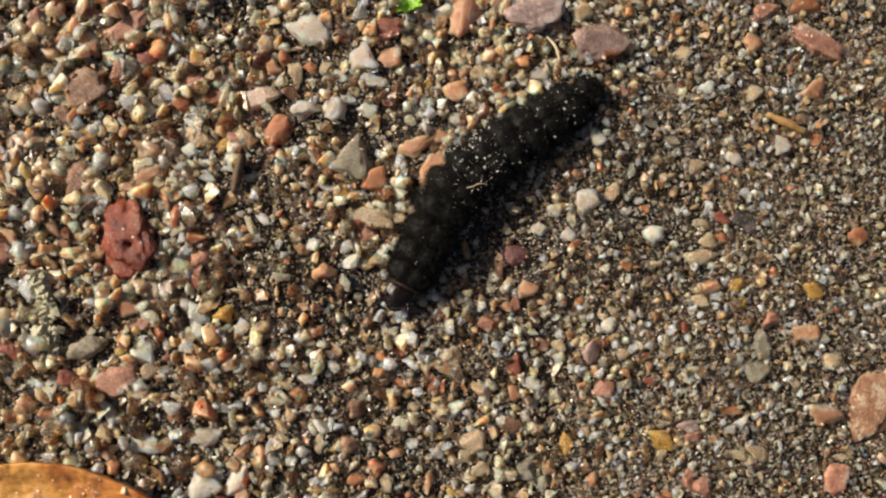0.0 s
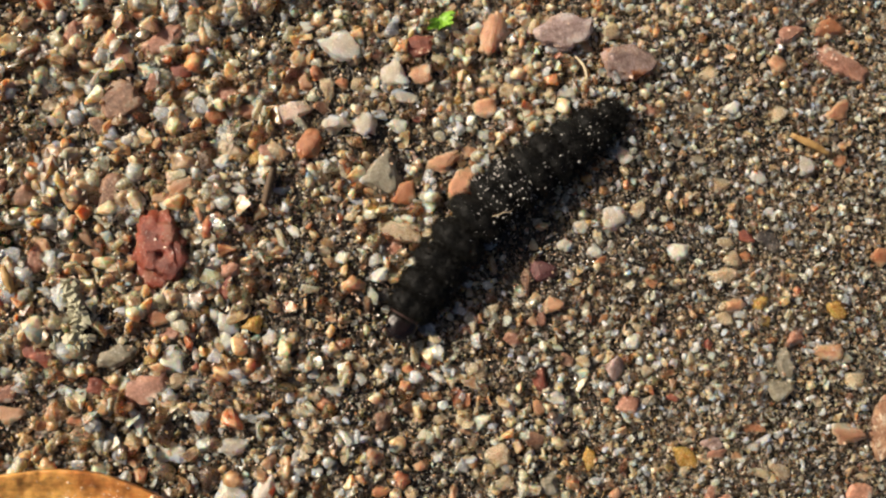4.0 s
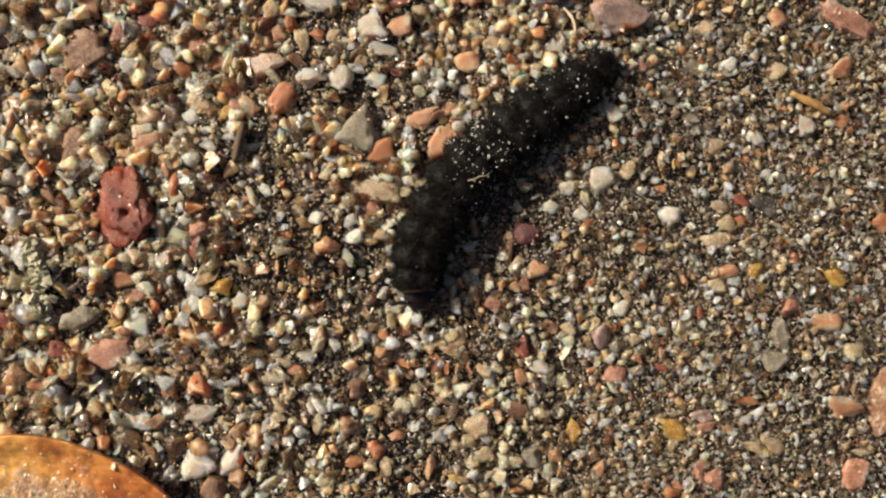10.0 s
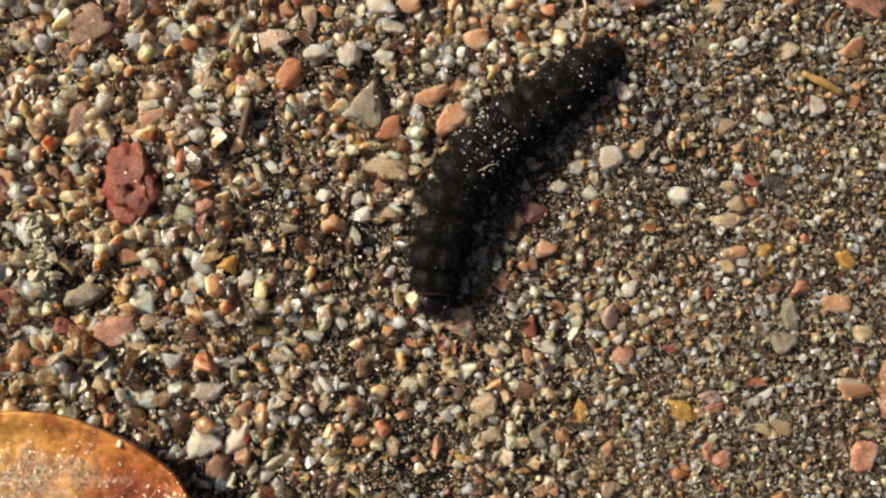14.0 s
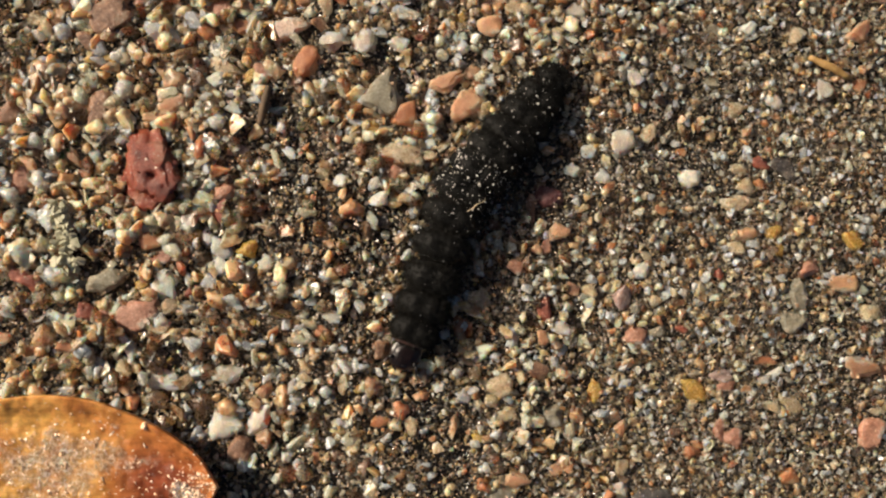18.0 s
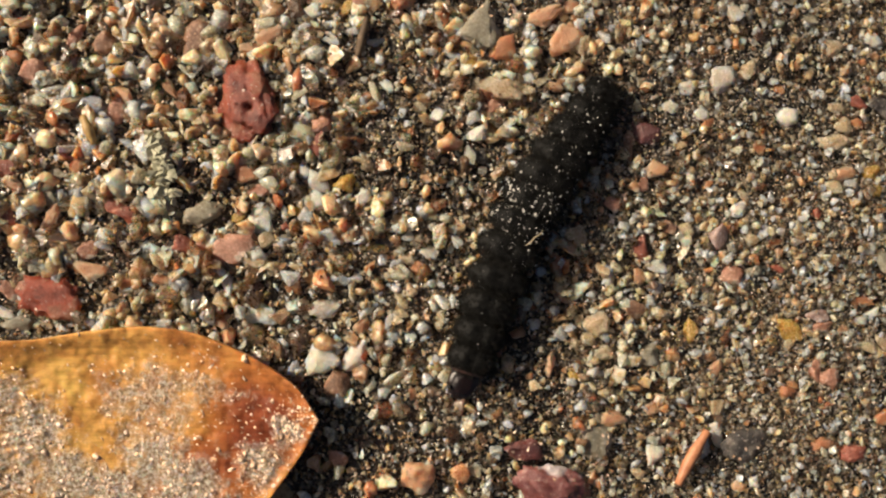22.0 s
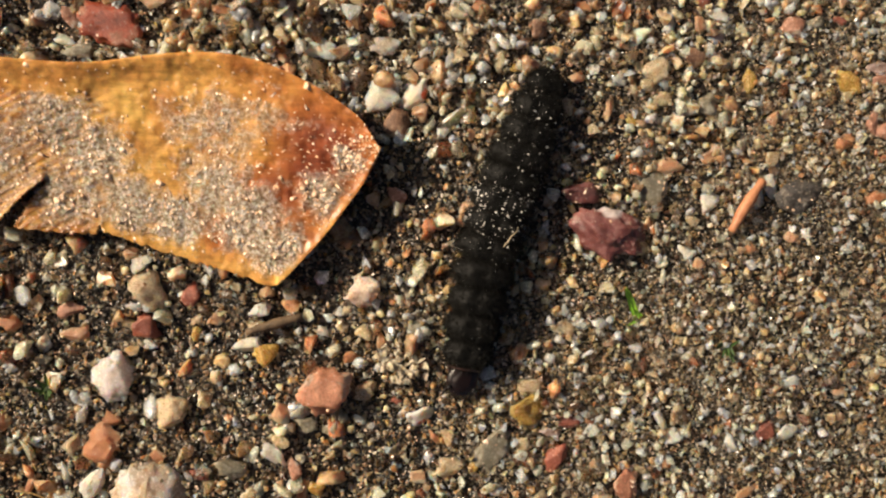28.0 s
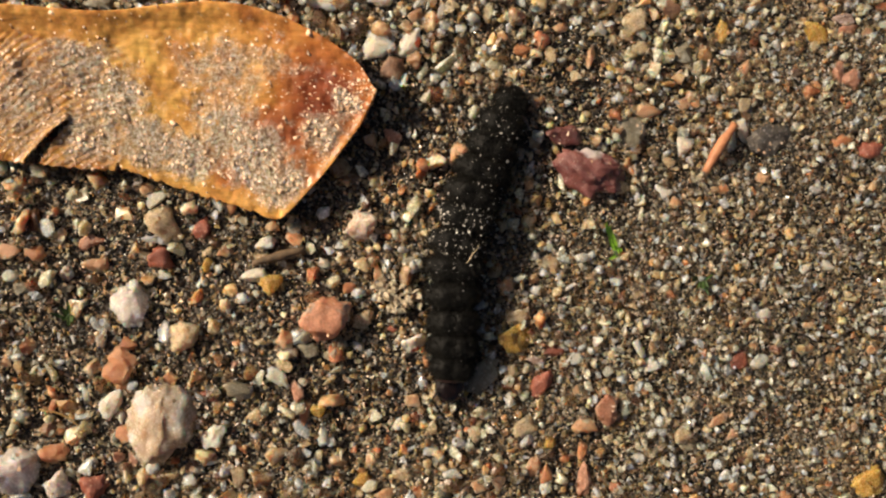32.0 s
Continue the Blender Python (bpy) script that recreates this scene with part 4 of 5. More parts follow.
stone(14.62, 1.45, 1.07, 0.71, 150, "c")
stone(15.78, 0.72, 0.77, 0.65, 0, "o")
stone(18.77, 1.57, 0.77, 0.42, 90, "g")
stone(7.29, 0.32, 0.65, 0.53, 0, "o")
stone(7.88, 1.24, 0.53, 0.48, 90, "q")
stone(8.68, -0.70, 0.65, 0.59, 0, "c")
stone(20.18, 5.01, 0.71, 0.42, 90, "y")
stone(19.83, 10.44, 0.53, 0.48, 0, "a")
stone(-16.21, -4.03, 1.25, 0.71, 0, "p")
stone(-15.51, -2.28, 0.89, 0.77, 90, "c")
stone(-14.38, -3.78, 0.53, 0.53, 0, "c")
stone(-14.76, -5.09, 0.71, 0.42, 100, "w")
stone(-14.05, -5.07, 0.71, 0.53, 0, "y")
stone(-9.78, -4.55, 0.89, 0.27, 10, "w")
stone(-14.73, -5.81, 0.53, 0.42, 90, "r")
stone(-22.08, -5.93, 0.59, 0.36, 0, "w")
stone(-21.65, -7.51, 0.53, 0.48, 0, "c")
stone(-17.77, -10.85, 0.77, 0.71, 0, "a")
stone(-8.43, -6.12, 0.65, 0.59, 0, "q")
stone(-12.26, -7.35, 0.53, 0.48, 0, "a")
stone(-11.41, -7.33, 0.48, 0.36, 90, "y")
stone(-9.38, -8.16, 0.48, 0.42, 0, "c")
stone(-12.97, -7.50, 0.53, 0.30, 0, "w")
stone(-7.57, -3.13, 0.65, 0.53, 0, "a")
stone(-4.78, -1.80, 0.89, 0.77, 0, "k")
stone(-7.31, -6.97, 1.07, 0.77, 0, "q")
stone(-7.66, -7.76, 1.19, 0.77, 0, "o")
stone(-5.69, -5.78, 0.53, 0.42, 0, "c")
stone(-4.67, -5.76, 0.48, 0.42, 90, "c")
stone(-5.84, -10.72, 0.59, 0.53, 0, "y")
stone(-4.97, -10.85, 0.53, 0.36, 0, "w")
stone(-1.52, -8.62, 0.71, 0.59, 0, "c")
stone(-0.34, -8.61, 0.65, 0.65, 0, "c")
stone(-1.79, -9.65, 0.53, 0.48, 0, "o")
stone(-2.69, -8.64, 0.65, 0.42, 0, "a")
stone(-1.98, -7.90, 0.65, 0.53, 0, "a")
stone(1.14, -1.94, 0.89, 0.65, 140, "b")
stone(5.50, -5.26, 0.95, 0.83, 0, "b")
stone(1.63, -10.48, 1.48, 1.25, 30, "c")
stone(0.73, -10.29, 0.59, 0.53, 0, "c")
stone(0.46, -11.43, 0.65, 0.59, 90, "c")
stone(2.95, -12.89, 0.65, 0.42, 0, "c")
stone(0.50, -13.21, 0.71, 0.53, 0, "y")
stone(-1.84, -13.28, 0.53, 0.36, 0, "o")
stone(4.58, -5.87, 0.65, 0.30, 90, "w")
stone(5.02, -8.53, 0.77, 0.71, 0, "q")
stone(4.01, -2.91, 1.07, 0.65, 80, "p")
stone(3.96, -7.89, 0.89, 0.77, 90, "a")
stone(-0.70, -5.82, 0.59, 0.53, 0, "a")
stone(9.48, -3.38, 0.59, 0.53, 110, "c")
stone(10.58, -5.40, 0.89, 0.53, 60, "w")
stone(9.98, -5.77, 0.89, 0.71, 0, "c")
stone(8.74, -5.04, 0.77, 0.36, 0, "y")
stone(10.15, -7.41, 1.01, 0.77, 0, "g")
stone(11.20, -5.89, 0.77, 0.42, 0, "o")
stone(14.41, -2.81, 1.19, 0.83, 0, "c")
stone(16.75, -2.91, 0.77, 0.65, 90, "y")
stone(16.14, -4.44, 0.53, 0.53, 0, "q")
stone(19.76, -7.40, 0.71, 0.71, 0, "c")
stone(16.16, -7.46, 0.53, 0.48, 0, "w")
stone(16.02, -8.90, 1.37, 0.59, 0, "o")
stone(14.31, -8.39, 0.59, 0.59, 0, "c")
stone(13.55, -9.74, 1.37, 0.77, 0, "l")
stone(9.59, -10.54, 0.59, 0.48, 0, "q")
stone(10.50, -10.97, 0.59, 0.42, 90, "c")
stone(14.49, -10.63, 0.42, 0.36, 0, "w")
stone(12.37, -13.47, 0.71, 0.48, 0, "o")
stone(22.46, -11.59, 1.19, 0.48, 0, "c")
stone(20.89, -12.21, 0.53, 0.36, 0, "w")
stone(-32.34, -26.08, 0.97, 0.71, 0, "q")
stone(-32.30, -24.76, 1.16, 0.90, 0, "a")
stone(-31.66, -26.78, 0.97, 0.77, 0, "g")
stone(-25.73, -24.76, 0.58, 0.35, 0, "o")
stone(-24.00, -25.71, 0.84, 0.52, 0, "q")
stone(-20.71, -24.32, 0.97, 0.71, 40, "a")
stone(-21.67, -24.36, 0.64, 0.58, 90, "c")
stone(-23.96, -27.31, 0.77, 0.42, 20, "c")
stone(-32.45, -30.76, 0.77, 0.64, 90, "a")
stone(-30.81, -31.67, 0.71, 0.58, 90, "c")
stone(-32.02, -32.66, 0.58, 0.52, 0, "c")
stone(-23.39, -31.46, 0.90, 0.64, 130, "o")
stone(-28.18, -32.55, 1.29, 0.45, 100, "q")
stone(-21.32, -32.37, 1.16, 0.58, 150, "r")
stone(-18.83, -31.07, 0.52, 0.45, 0, "o")
stone(-17.19, -32.75, 0.45, 0.39, 0, "a")
stone(-19.95, -30.55, 0.52, 0.45, 0, "p")
stone(-29.53, -34.68, 0.58, 0.52, 0, "o")
stone(-26.24, -36.05, 0.71, 0.64, 0, "p")
stone(-25.46, -36.20, 0.97, 0.52, 100, "p")
stone(-21.21, -36.11, 0.97, 0.45, 10, "q")
stone(-20.14, -34.94, 0.45, 0.35, 0, "w")
stone(-19.49, -35.25, 0.97, 0.45, 150, "o")
stone(-14.94, -24.04, 0.64, 0.45, 0, "w")
stone(-14.01, -23.58, 0.55, 0.52, 0, "c")
stone(-15.24, -24.75, 0.71, 0.64, 0, "w")
stone(-10.45, -24.41, 0.84, 0.77, 0, "g")
stone(-10.05, -26.34, 1.10, 0.84, 0, "b")
stone(-11.26, -28.34, 0.64, 0.39, 0, "r")
stone(-10.91, -28.88, 0.58, 0.52, 90, "w")
stone(-14.12, -29.08, 0.84, 0.71, 0, "g")
stone(-13.15, -29.37, 0.77, 0.45, 160, "q")
stone(-9.93, -29.11, 1.61, 1.10, 20, "F")
stone(-9.17, -30.23, 0.97, 0.52, 110, "o")
stone(-10.48, -35.38, 0.64, 0.45, 90, "y")
stone(-9.94, -35.20, 0.64, 0.39, 60, "w")
stone(-9.96, -32.39, 0.90, 0.77, 0, "a")
stone(-8.35, -31.76, 1.48, 1.35, 60, "c")
stone(-7.04, -31.82, 0.77, 0.58, 90, "y")
stone(-10.71, -33.73, 0.77, 0.77, 0, "q")
stone(-1.96, -34.52, 0.84, 0.71, 90, "y")
stone(-1.07, -35.50, 0.64, 0.58, 0, "o")
stone(-1.57, -29.02, 0.84, 0.58, 0, "q")
stone(-3.02, -29.89, 1.16, 0.58, 0, "l")
stone(-0.13, -24.95, 0.64, 0.45, 0, "a")
stone(-2.53, -23.30, 0.71, 0.52, 90, "q")
stone(-3.85, -26.46, 0.58, 0.39, 0, "w")
stone(-6.33, -33.12, 0.64, 0.52, 0, "c")
stone(-3.39, -35.89, 0.64, 0.45, 0, "c")
stone(1.38, -25.12, 0.84, 0.64, 0, "q")
stone(4.89, -25.16, 0.58, 0.45, 90, "c")
stone(7.64, -23.24, 0.64, 0.52, 0, "w")
stone(0.87, -27.95, 0.64, 0.45, 90, "w")
stone(1.40, -28.59, 0.45, 0.39, 0, "w")
stone(6.91, -27.75, 0.84, 0.77, 0, "c")
stone(7.54, -29.74, 1.10, 0.32, 110, "w")
stone(5.37, -30.31, 0.64, 0.39, 0, "w")
stone(12.46, -24.06, 0.71, 0.64, 0, "q")
stone(3.95, -35.05, 0.84, 0.71, 0, "c")
stone(9.93, -35.09, 0.71, 0.58, 60, "c")
stone(8.83, -33.92, 0.84, 0.71, 0, "a")
stone(10.70, -31.00, 0.64, 0.32, 30, "o")
stone(7.20, -35.32, 0.45, 0.32, 0, "w")
stone(13.13, -28.73, 0.64, 0.58, 0, "a")
stone(14.63, -30.38, 0.64, 0.58, 0, "q")
stone(16.94, -28.62, 0.84, 0.64, 0, "a")
stone(6.31, -34.66, 1.29, 0.64, 0, "g")
stone(-0.08, -10.62, 0.58, 0.52, 0, "c")
stone(-0.16, -9.20, 0.97, 0.32, 150, "a")
stone(4.05, -18.30, 0.84, 0.71, 0, "c")
stone(4.00, -21.41, 0.58, 0.52, 0, "w")
stone(7.25, -19.63, 0.71, 0.64, 0, "o")
stone(7.67, -16.74, 1.42, 0.64, 100, "q")
stone(9.93, -16.73, 2.77, 1.81, 20, "k")
stone(12.10, -11.25, 0.64, 0.45, 0, "c")
stone(9.56, -18.88, 0.84, 0.64, 0, "a")
stone(10.33, -18.68, 0.64, 0.58, 90, "w")
stone(13.51, -19.37, 0.64, 0.39, 90, "w")
stone(13.90, -10.34, 1.16, 0.64, 0, "p")
stone(14.92, -10.44, 0.64, 0.58, 0, "a")
stone(15.91, -9.90, 0.97, 0.52, 0, "q")
stone(9.21, -10.92, 0.71, 0.45, 0, "w")
stone(10.08, -11.35, 0.64, 0.45, 90, "w")
stone(-23.36, -5.09, 1.31, 0.89, 0, "r")
stone(-24.45, -6.23, 0.83, 0.71, 0, "q")
stone(-21.63, -6.38, 0.65, 0.42, 30, "a")
stone(-22.54, -9.41, 0.71, 0.54, 0, "q")
stone(-25.83, -7.21, 1.78, 0.59, 0, "c")
stone(-28.39, -10.61, 1.19, 0.77, 0, "q")
stone(3.50, -3.15, 0.71, 0.65, 0, "a")
stone(10.12, -6.58, 0.54, 0.42, 60, "c")
stone(1.94, -13.08, 0.42, 0.42, 0, "w")
stone(0.88, -13.27, 0.83, 0.42, 0, "a")
stone(13.55, -12.66, 1.43, 0.71, 100, "p")
stone(16.33, -11.33, 1.37, 0.59, 160, "c")


def dent(ob, x, y, radius, depth):
    """Press a pit into a stone at a place in millimetres."""
    at = ob.matrix_basis.inverted() @ Vector((x * MM, y * MM, ob.location.z))
    for v in ob.data.vertices:
        far = math.hypot(v.co.x - at.x, v.co.y - at.y) / (radius * MM)
        if v.co.z > 0 and far < 1.6:
            v.co.z -= depth * MM * math.exp(-far * far * 2.2)


dent(RED, -16.63, 0.1, 0.24, 0.7)

# ---- the loose sand between them ----
def inside(x, y, grow):
    """Which places lie on a placed stone."""
    hit = np.zeros(len(x), bool)
    for px, py, ln, wd, a in PLACED:
        c, s = math.cos(a), math.sin(a)
        u, w = (x - px) * c + (y - py) * s, -(x - px) * s + (y - py) * c
        lap = (0.07 if ln < 2.6 else 0.12) * min(ln, wd) if 1.7 < ln < 4 else 0.05
        hit |= (u / (ln / 2 + grow - lap)) ** 2 + (w / (wd / 2 + grow - lap)) ** 2 < 1
    return hit


def coarse(x, y):
    """How coarse the sand is, from 0 to 1; it grows finer to the east."""
    return np.clip(0.52 - x / 34 + 0.5 * (lattice(x, y, 7.0, 13) - 0.5), 0, 1)


def strew(name, material, count, small, large, seed, sink, grow, label, clear=1.0, pile=0.0, east=None, few=2.0):
    rng = np.random.default_rng(seed)
    # 24 fine splinters, then 40 larger grains, a third of them worn smooth
    kinds = [shard(rng, 6 + n % 3, table=0.6) for n in range(24)]
    kinds += [grain(rng, 2, 9 + n % 4, 0.45) if n % 3 == 0 else shard(rng, 9 + n % 6, 0.07, 0, 0, 0.45, 0.4 + 0.12 * (n % 5)) for n in range(40)]
    x, y = rng.uniform(-36, 29.5, count), rng.uniform(-41.5, 17.5, count)
    c = coarse(x, y)
    size = small + (large - small) * rng.random(count) ** few * (0.30 + 0.70 * c)
    keep = (rng.random(count) > bare(x, y) * clear) & ~inside(x, y, grow)
    keep &= ~((x > 20) & (y < -18)) & ~((x < -30) & (y > 6))
    if large > 0.9:
        keep &= ((x + 25) / 12.5) ** 2 + ((y + 16) / 4.6) ** 2 > 1
    if east == "bare":
        keep = (rng.random(count) < bare(x, y)) & ~inside(x, y, grow)
    elif east:
        keep &= rng.random(count) < np.clip(east[0] + x / east[1] + y / east[2] + 0.5 * (lattice(x, y, 4.0, 14) - 0.5), 0, 1)
    x, y, size = x[keep], y[keep], size[keep]
    n = len(x)
    scale = size[:, None] * 0.5 * np.stack([rng.uniform(0.9, 1.3, n), rng.uniform(0.72, 1.08, n), rng.uniform(0.4, 0.85, n)], 1)
    q = rng.normal(size=(n, 4)) * np.array([1.0, 0.35, 0.35, 1.0])
    q /= np.linalg.norm(q, axis=1)[:, None]
    w, i, j, k = q.T
    rot = np.stack([1 - 2 * (j * j + k * k), 2 * (i * j - k * w), 2 * (i * k + j * w), 2 * (i * j + k * w), 1 - 2 * (i * i + k * k), 2 * (j * k - i * w),
                    2 * (i * k - j * w), 2 * (j * k + i * w), 1 - 2 * (i * i + j * j)], 1).reshape(n, 3, 3)
    z = lie(x, y) + scale[:, 2] * sink + pile * rng.random(n)
    verts, faces, smooth, base = [], [], [], 0
    pick = np.where(size < 0.40, rng.integers(0, 24, n), rng.integers(24, 64, n))
    for m, (kv, kf) in enumerate(kinds):
        mine = np.flatnonzero(pick == m)
        v = np.einsum("nij,nkj->nki", rot[mine], kv[None] * scale[mine][:, None, :]) + np.stack([x[mine], y[mine], z[mine]], 1)[:, None, :]
        verts.append(v.reshape(-1, 3))
        faces.append((kf[None] + base + (np.arange(len(mine)) * len(kv))[:, None, None]).reshape(-1, 3))
        smooth.append(np.full(len(mine) * len(kf), m >= 24 and m % 3 == 0))
        base += len(mine) * len(kv)
    ob = from_arrays(name, np.concatenate(verts) * MM, np.concatenate(faces), material, None, False)
    ob.data.polygons.foreach_set("use_smooth", np.concatenate(smooth))
    tagged(ob, label, "sand", kind="stuff")


strew("coarse_sand", SAND, 11000, 0.28, 1.35, 21, 0.2, 0.03, "loose coarse sand of mixed tan, orange and grey grains", 0.95, 0.12, None, 2.4)
strew("tan_sand", TAN, 17000, 0.24, 0.92, 24, 0.35, 0.02, "loose tan and cream sand of small clear grains", 0.95, 0.15, (0.36, 28.0, 200.0), 2.4)
strew("pale_sand", PALE, 15000, 0.32, 1.35, 25, 0.4, 0.03, "loose pale pink and cream sand grains", 0.93, 0.15, (0.42, -45.0, 32.0), 1.8)
strew("clear_quartz_sand", GLASS, 11500, 0.28, 1.08, 26, 0.5, 0.0, "glassy clear quartz grains lying on the sand", 0.86, 0.2, None, 2.2)
strew("fine_sand", SILT, 92000, 0.09, 0.42, 22, 0.2, -0.05, "fine damp sand between the larger grains", 0.6, 0.08)
strew("golden_sand", GOLD, 44000, 0.16, 0.60, 29, 0.5, 0.0, "fine golden sand with rusty grains", 0.6, 0.12, (-0.05, 26.0, -32.0))
strew("sand_splinters", TAN, 30000, 0.10, 0.34, 28, 1.2, -0.1, "thin splinters of sand lying on the larger grains", 0.75, 0.45)
strew("quartz_dust", GLINT, 34000, 0.05, 0.17, 23, 1.5, -0.3, "pale quartz dust standing in for glints on the damp sand", 0.55, 0.3)
strew("dark_grit", GRIT, 42000, 0.08, 0.40, 27, 0.4, -0.05, "dark wet grit on the damp soil", 0.0, 0.1, "bare")


def dust_stones():
    """Small grains caught on the tops of the larger stones."""
    rng = np.random.default_rng(61)
    kinds = [shard(rng, 8) for _ in range(24)]
    verts, faces, total = [], [], 0
    for ob in [o for o in bpy.data.objects if o.name.startswith("pebble")]:
        top = [v for v in ob.data.vertices if v.normal.z > 0.45]
        for _ in range(int(3 + 1100 * ob.dimensions.x)):
            at = ob.matrix_basis @ top[rng.integers(0, len(top))].co
            kv, kf = kinds[rng.integers(0, 24)]
            size = (0.035 + 0.12 * rng.random() ** 3) * MM
            verts.append(kv * size * rng.uniform(0.6, 1.2, 3) + np.array(at) + rng.normal(size=3) * 0.05 * MM * np.array([1, 1, 0]))
            faces.append(kf + total)
            total += len(kv)
    ob = from_arrays("stone_dust", np.concatenate(verts), np.concatenate(faces), WING_GRIT)
    tagged(ob, "fine pale sand grains caught on the stones", "sand", kind="stuff")


bpy.context.view_layer.update()
dust_stones()


# ---- the winged maple seed ----
def edge(points, x):
    """A smooth line through a few places."""
    px, py = np.array(points).T
    m = np.gradient(py, px)
    i = np.clip(np.searchsorted(px, x) - 1, 0, len(px) - 2)
    h = px[i + 1] - px[i]
    t = np.clip((x - px[i]) / h, 0, 1)
    return (2 * t**3 - 3 * t**2 + 1) * py[i] + (t**3 - 2 * t**2 + t) * h * m[i] + (-2 * t**3 + 3 * t**2) * py[i + 1] + (t**3 - t**2) * h * m[i + 1]


def make_samara():
    ridge = [(-42, -13.0), (-37, -12.1), (-32.5, -11.75), (-26.7, -11.75), (-23.8, -11.25), (-20.8, -11.0), (-18.7, -11.3), (-16.9, -11.95), (-14.8, -13.05), (-13.5, -14.1), (-12.7, -15.3)]
    hem = [(-42, -17.0), (-37, -18.8), (-32.4, -19.85), (-29.8, -19.95), (-27.0, -20.1), (-26.3, -20.05), (-23.6, -20.75), (-21.1, -21.45), (-19.3, -21.9), (-17.5, -22.25), (-16.5, -21.2), (-14.3, -18.35), (-13.0, -16.2), (-12.7, -15.5)]
    thing = new("winged_seed")
    tagged(thing, "dry orange-brown maple seed wing dusted with sand", "seed")
    nu, nv = 330, 120
    u = 1 - (1 - np.linspace(0, 1, nu)) ** 1.35
    xs = -42 + 29.3 * u
    top, low = edge(ridge, xs), edge(hem, xs)
    low = low + 0.22 * (lattice(xs * 6, xs * 0, 1.0, 41) - 0.5) * np.clip((-17.5 - xs) / 2, 0, 1)
    v = np.linspace(0, 1, nv)
    X = np.repeat(xs[:, None], nv, 1)
    Y = top[:, None] + (low - top)[:, None] * v[None]
    rim = np.exp(-((top[:, None] - Y) / 0.75) ** 2)
    Z = 1.35 + 0.42 * rim + 0.65 * np.clip((X + 22) / 9, 0, 1) - 0.35 * v[None] ** 2
    Z = Z + 0.28 * (lattice(X, Y, 3.4, 42) - 0.5) + 0.10 * (lattice(X, Y, 1.1, 43) - 0.5)
    # fine ribs run slantwise over the inner half of the blade
    weft = (Y - 0.42 * (X + 26) + 0.035 * (X + 26) ** 2 * (X < -26) + 0.7 * lattice(X, Y, 3.0, 44) + 0.3 * lattice(X, Y, 0.8, 46)) / 10
    under = top[:, None] - Y
    ridge_band = np.clip((1.75 + 0.03 * (X + 26) + 0.5 * (lattice(X, Y, 1.2, 55) - 0.5) - under) / 0.35, 0, 1)
    rib = np.clip((-25.2 - X) / 2.5, 0, 1) * (1 - ridge_band)
    Z = Z + 0.035 * np.sin(weft * 130) * rib * (0.2 + lattice(X, Y, 1.2, 48)) - 0.05 * rib

    def spots(*blobs):
        """Soft round patches: x, y, radius, strength."""
        got = np.zeros_like(X)
        for px, py, r, most in blobs:
            got = np.maximum(got, most * np.exp(-(((X - px) ** 2 + (Y - py) ** 2) / r**2) ** 1.5))
        return got

    # a clean golden wedge, sharp along its outer side
    down = np.clip((-13.0 - Y) / 5.3, 0, 1)
    across = X - (-25.9 + 3.2 * down + 0.25 * (lattice(X, Y, 0.9, 56) - 0.5))
    wedge = np.clip(across / 0.2, 0, 1) * np.clip((1.9 - 1.3 * down - across) / 0.8, 0, 1) * np.clip((Y + 18.4) * 3, 0, 1) * (Y < -12.6)
    # silty spots; the first also paints the shadow on the wedge's upper part
    soiled_shaded = spots((-23.3, -14.6, 1.2, 0.7), (-22.3, -16.6, 0.9, 0.7), (-19.8, -20.2, 1.1, 0.6))
    crust = spots((-28.5, -14.6, 1.9, 0.75), (-26.6, -16.2, 1.7, 0.9), (-27.8, -18.2, 1.8, 0.7), (-25.0, -18.6, 1.6, 1.0), (-22.6, -19.3, 1.5, 0.95), (-20.6, -17.6, 1.7, 0.8),
                  (-19.0, -19.0, 1.7, 1.0), (-17.6, -20.6, 1.6, 1.0), (-15.6, -17.6, 1.2, 0.75), (-14.0, -15.6, 1.0, 0.95), (-20.8, -14.6, 2.0, 0.55), (-18.2, -13.4, 1.6, 0.5),
                  (-31.5, -16.5, 2.6, 0.6), (-35.5, -16.0, 3.0, 0.6))
    hem_lip = np.exp(-(((low[:, None] - Y) / 0.55) ** 2)) * (X > -26.2)
    silt = np.clip(0.16 + crust + 0.25 * soiled_shaded, 0, 1) * (1 - 0.93 * wedge) * (1 - 0.6 * ridge_band) * (1 - 0.75 * hem_lip)
    crust = silt * np.clip((lattice(X, Y, 0.9, 49) * 0.5 + lattice(X, Y, 0.4, 50) * 0.5 - 0.3) * 3, 0, 1)
    Z = Z + 0.13 * crust * lattice(X, Y, 0.24, 51) + 0.07 * (lattice(X, Y, 0.30, 52) - 0.5) + 0.08 * (lattice(X, Y * 0.4, 0.55, 54) - 0.5) - 0.15 * soiled_shaded
    # a tear runs up from the hem
    cx = -30.9 + 1.95 * np.clip((Y + 19.9) / 2.4, 0, 1) ** 1.3
    torn = (np.abs(X - cx) < 0.10 + 0.30 * np.clip((-17.4 - Y) / 2.4, 0, 1)) & (Y < -17.5)
    Z = Z + 0.4 * np.exp(-(((cx - X) / 0.5) ** 2)) * (X < cx) * np.clip((-16.8 - Y) / 1.2, 0, 1)
    torn |= (np.abs(X + 26.35) < 0.03 + 0.16 * np.clip((-19.6 - Y) / 0.5, 0, 1)) & (Y < -19.6)
    upper = np.stack([X, Y, Z], -1).reshape(-1, 3)
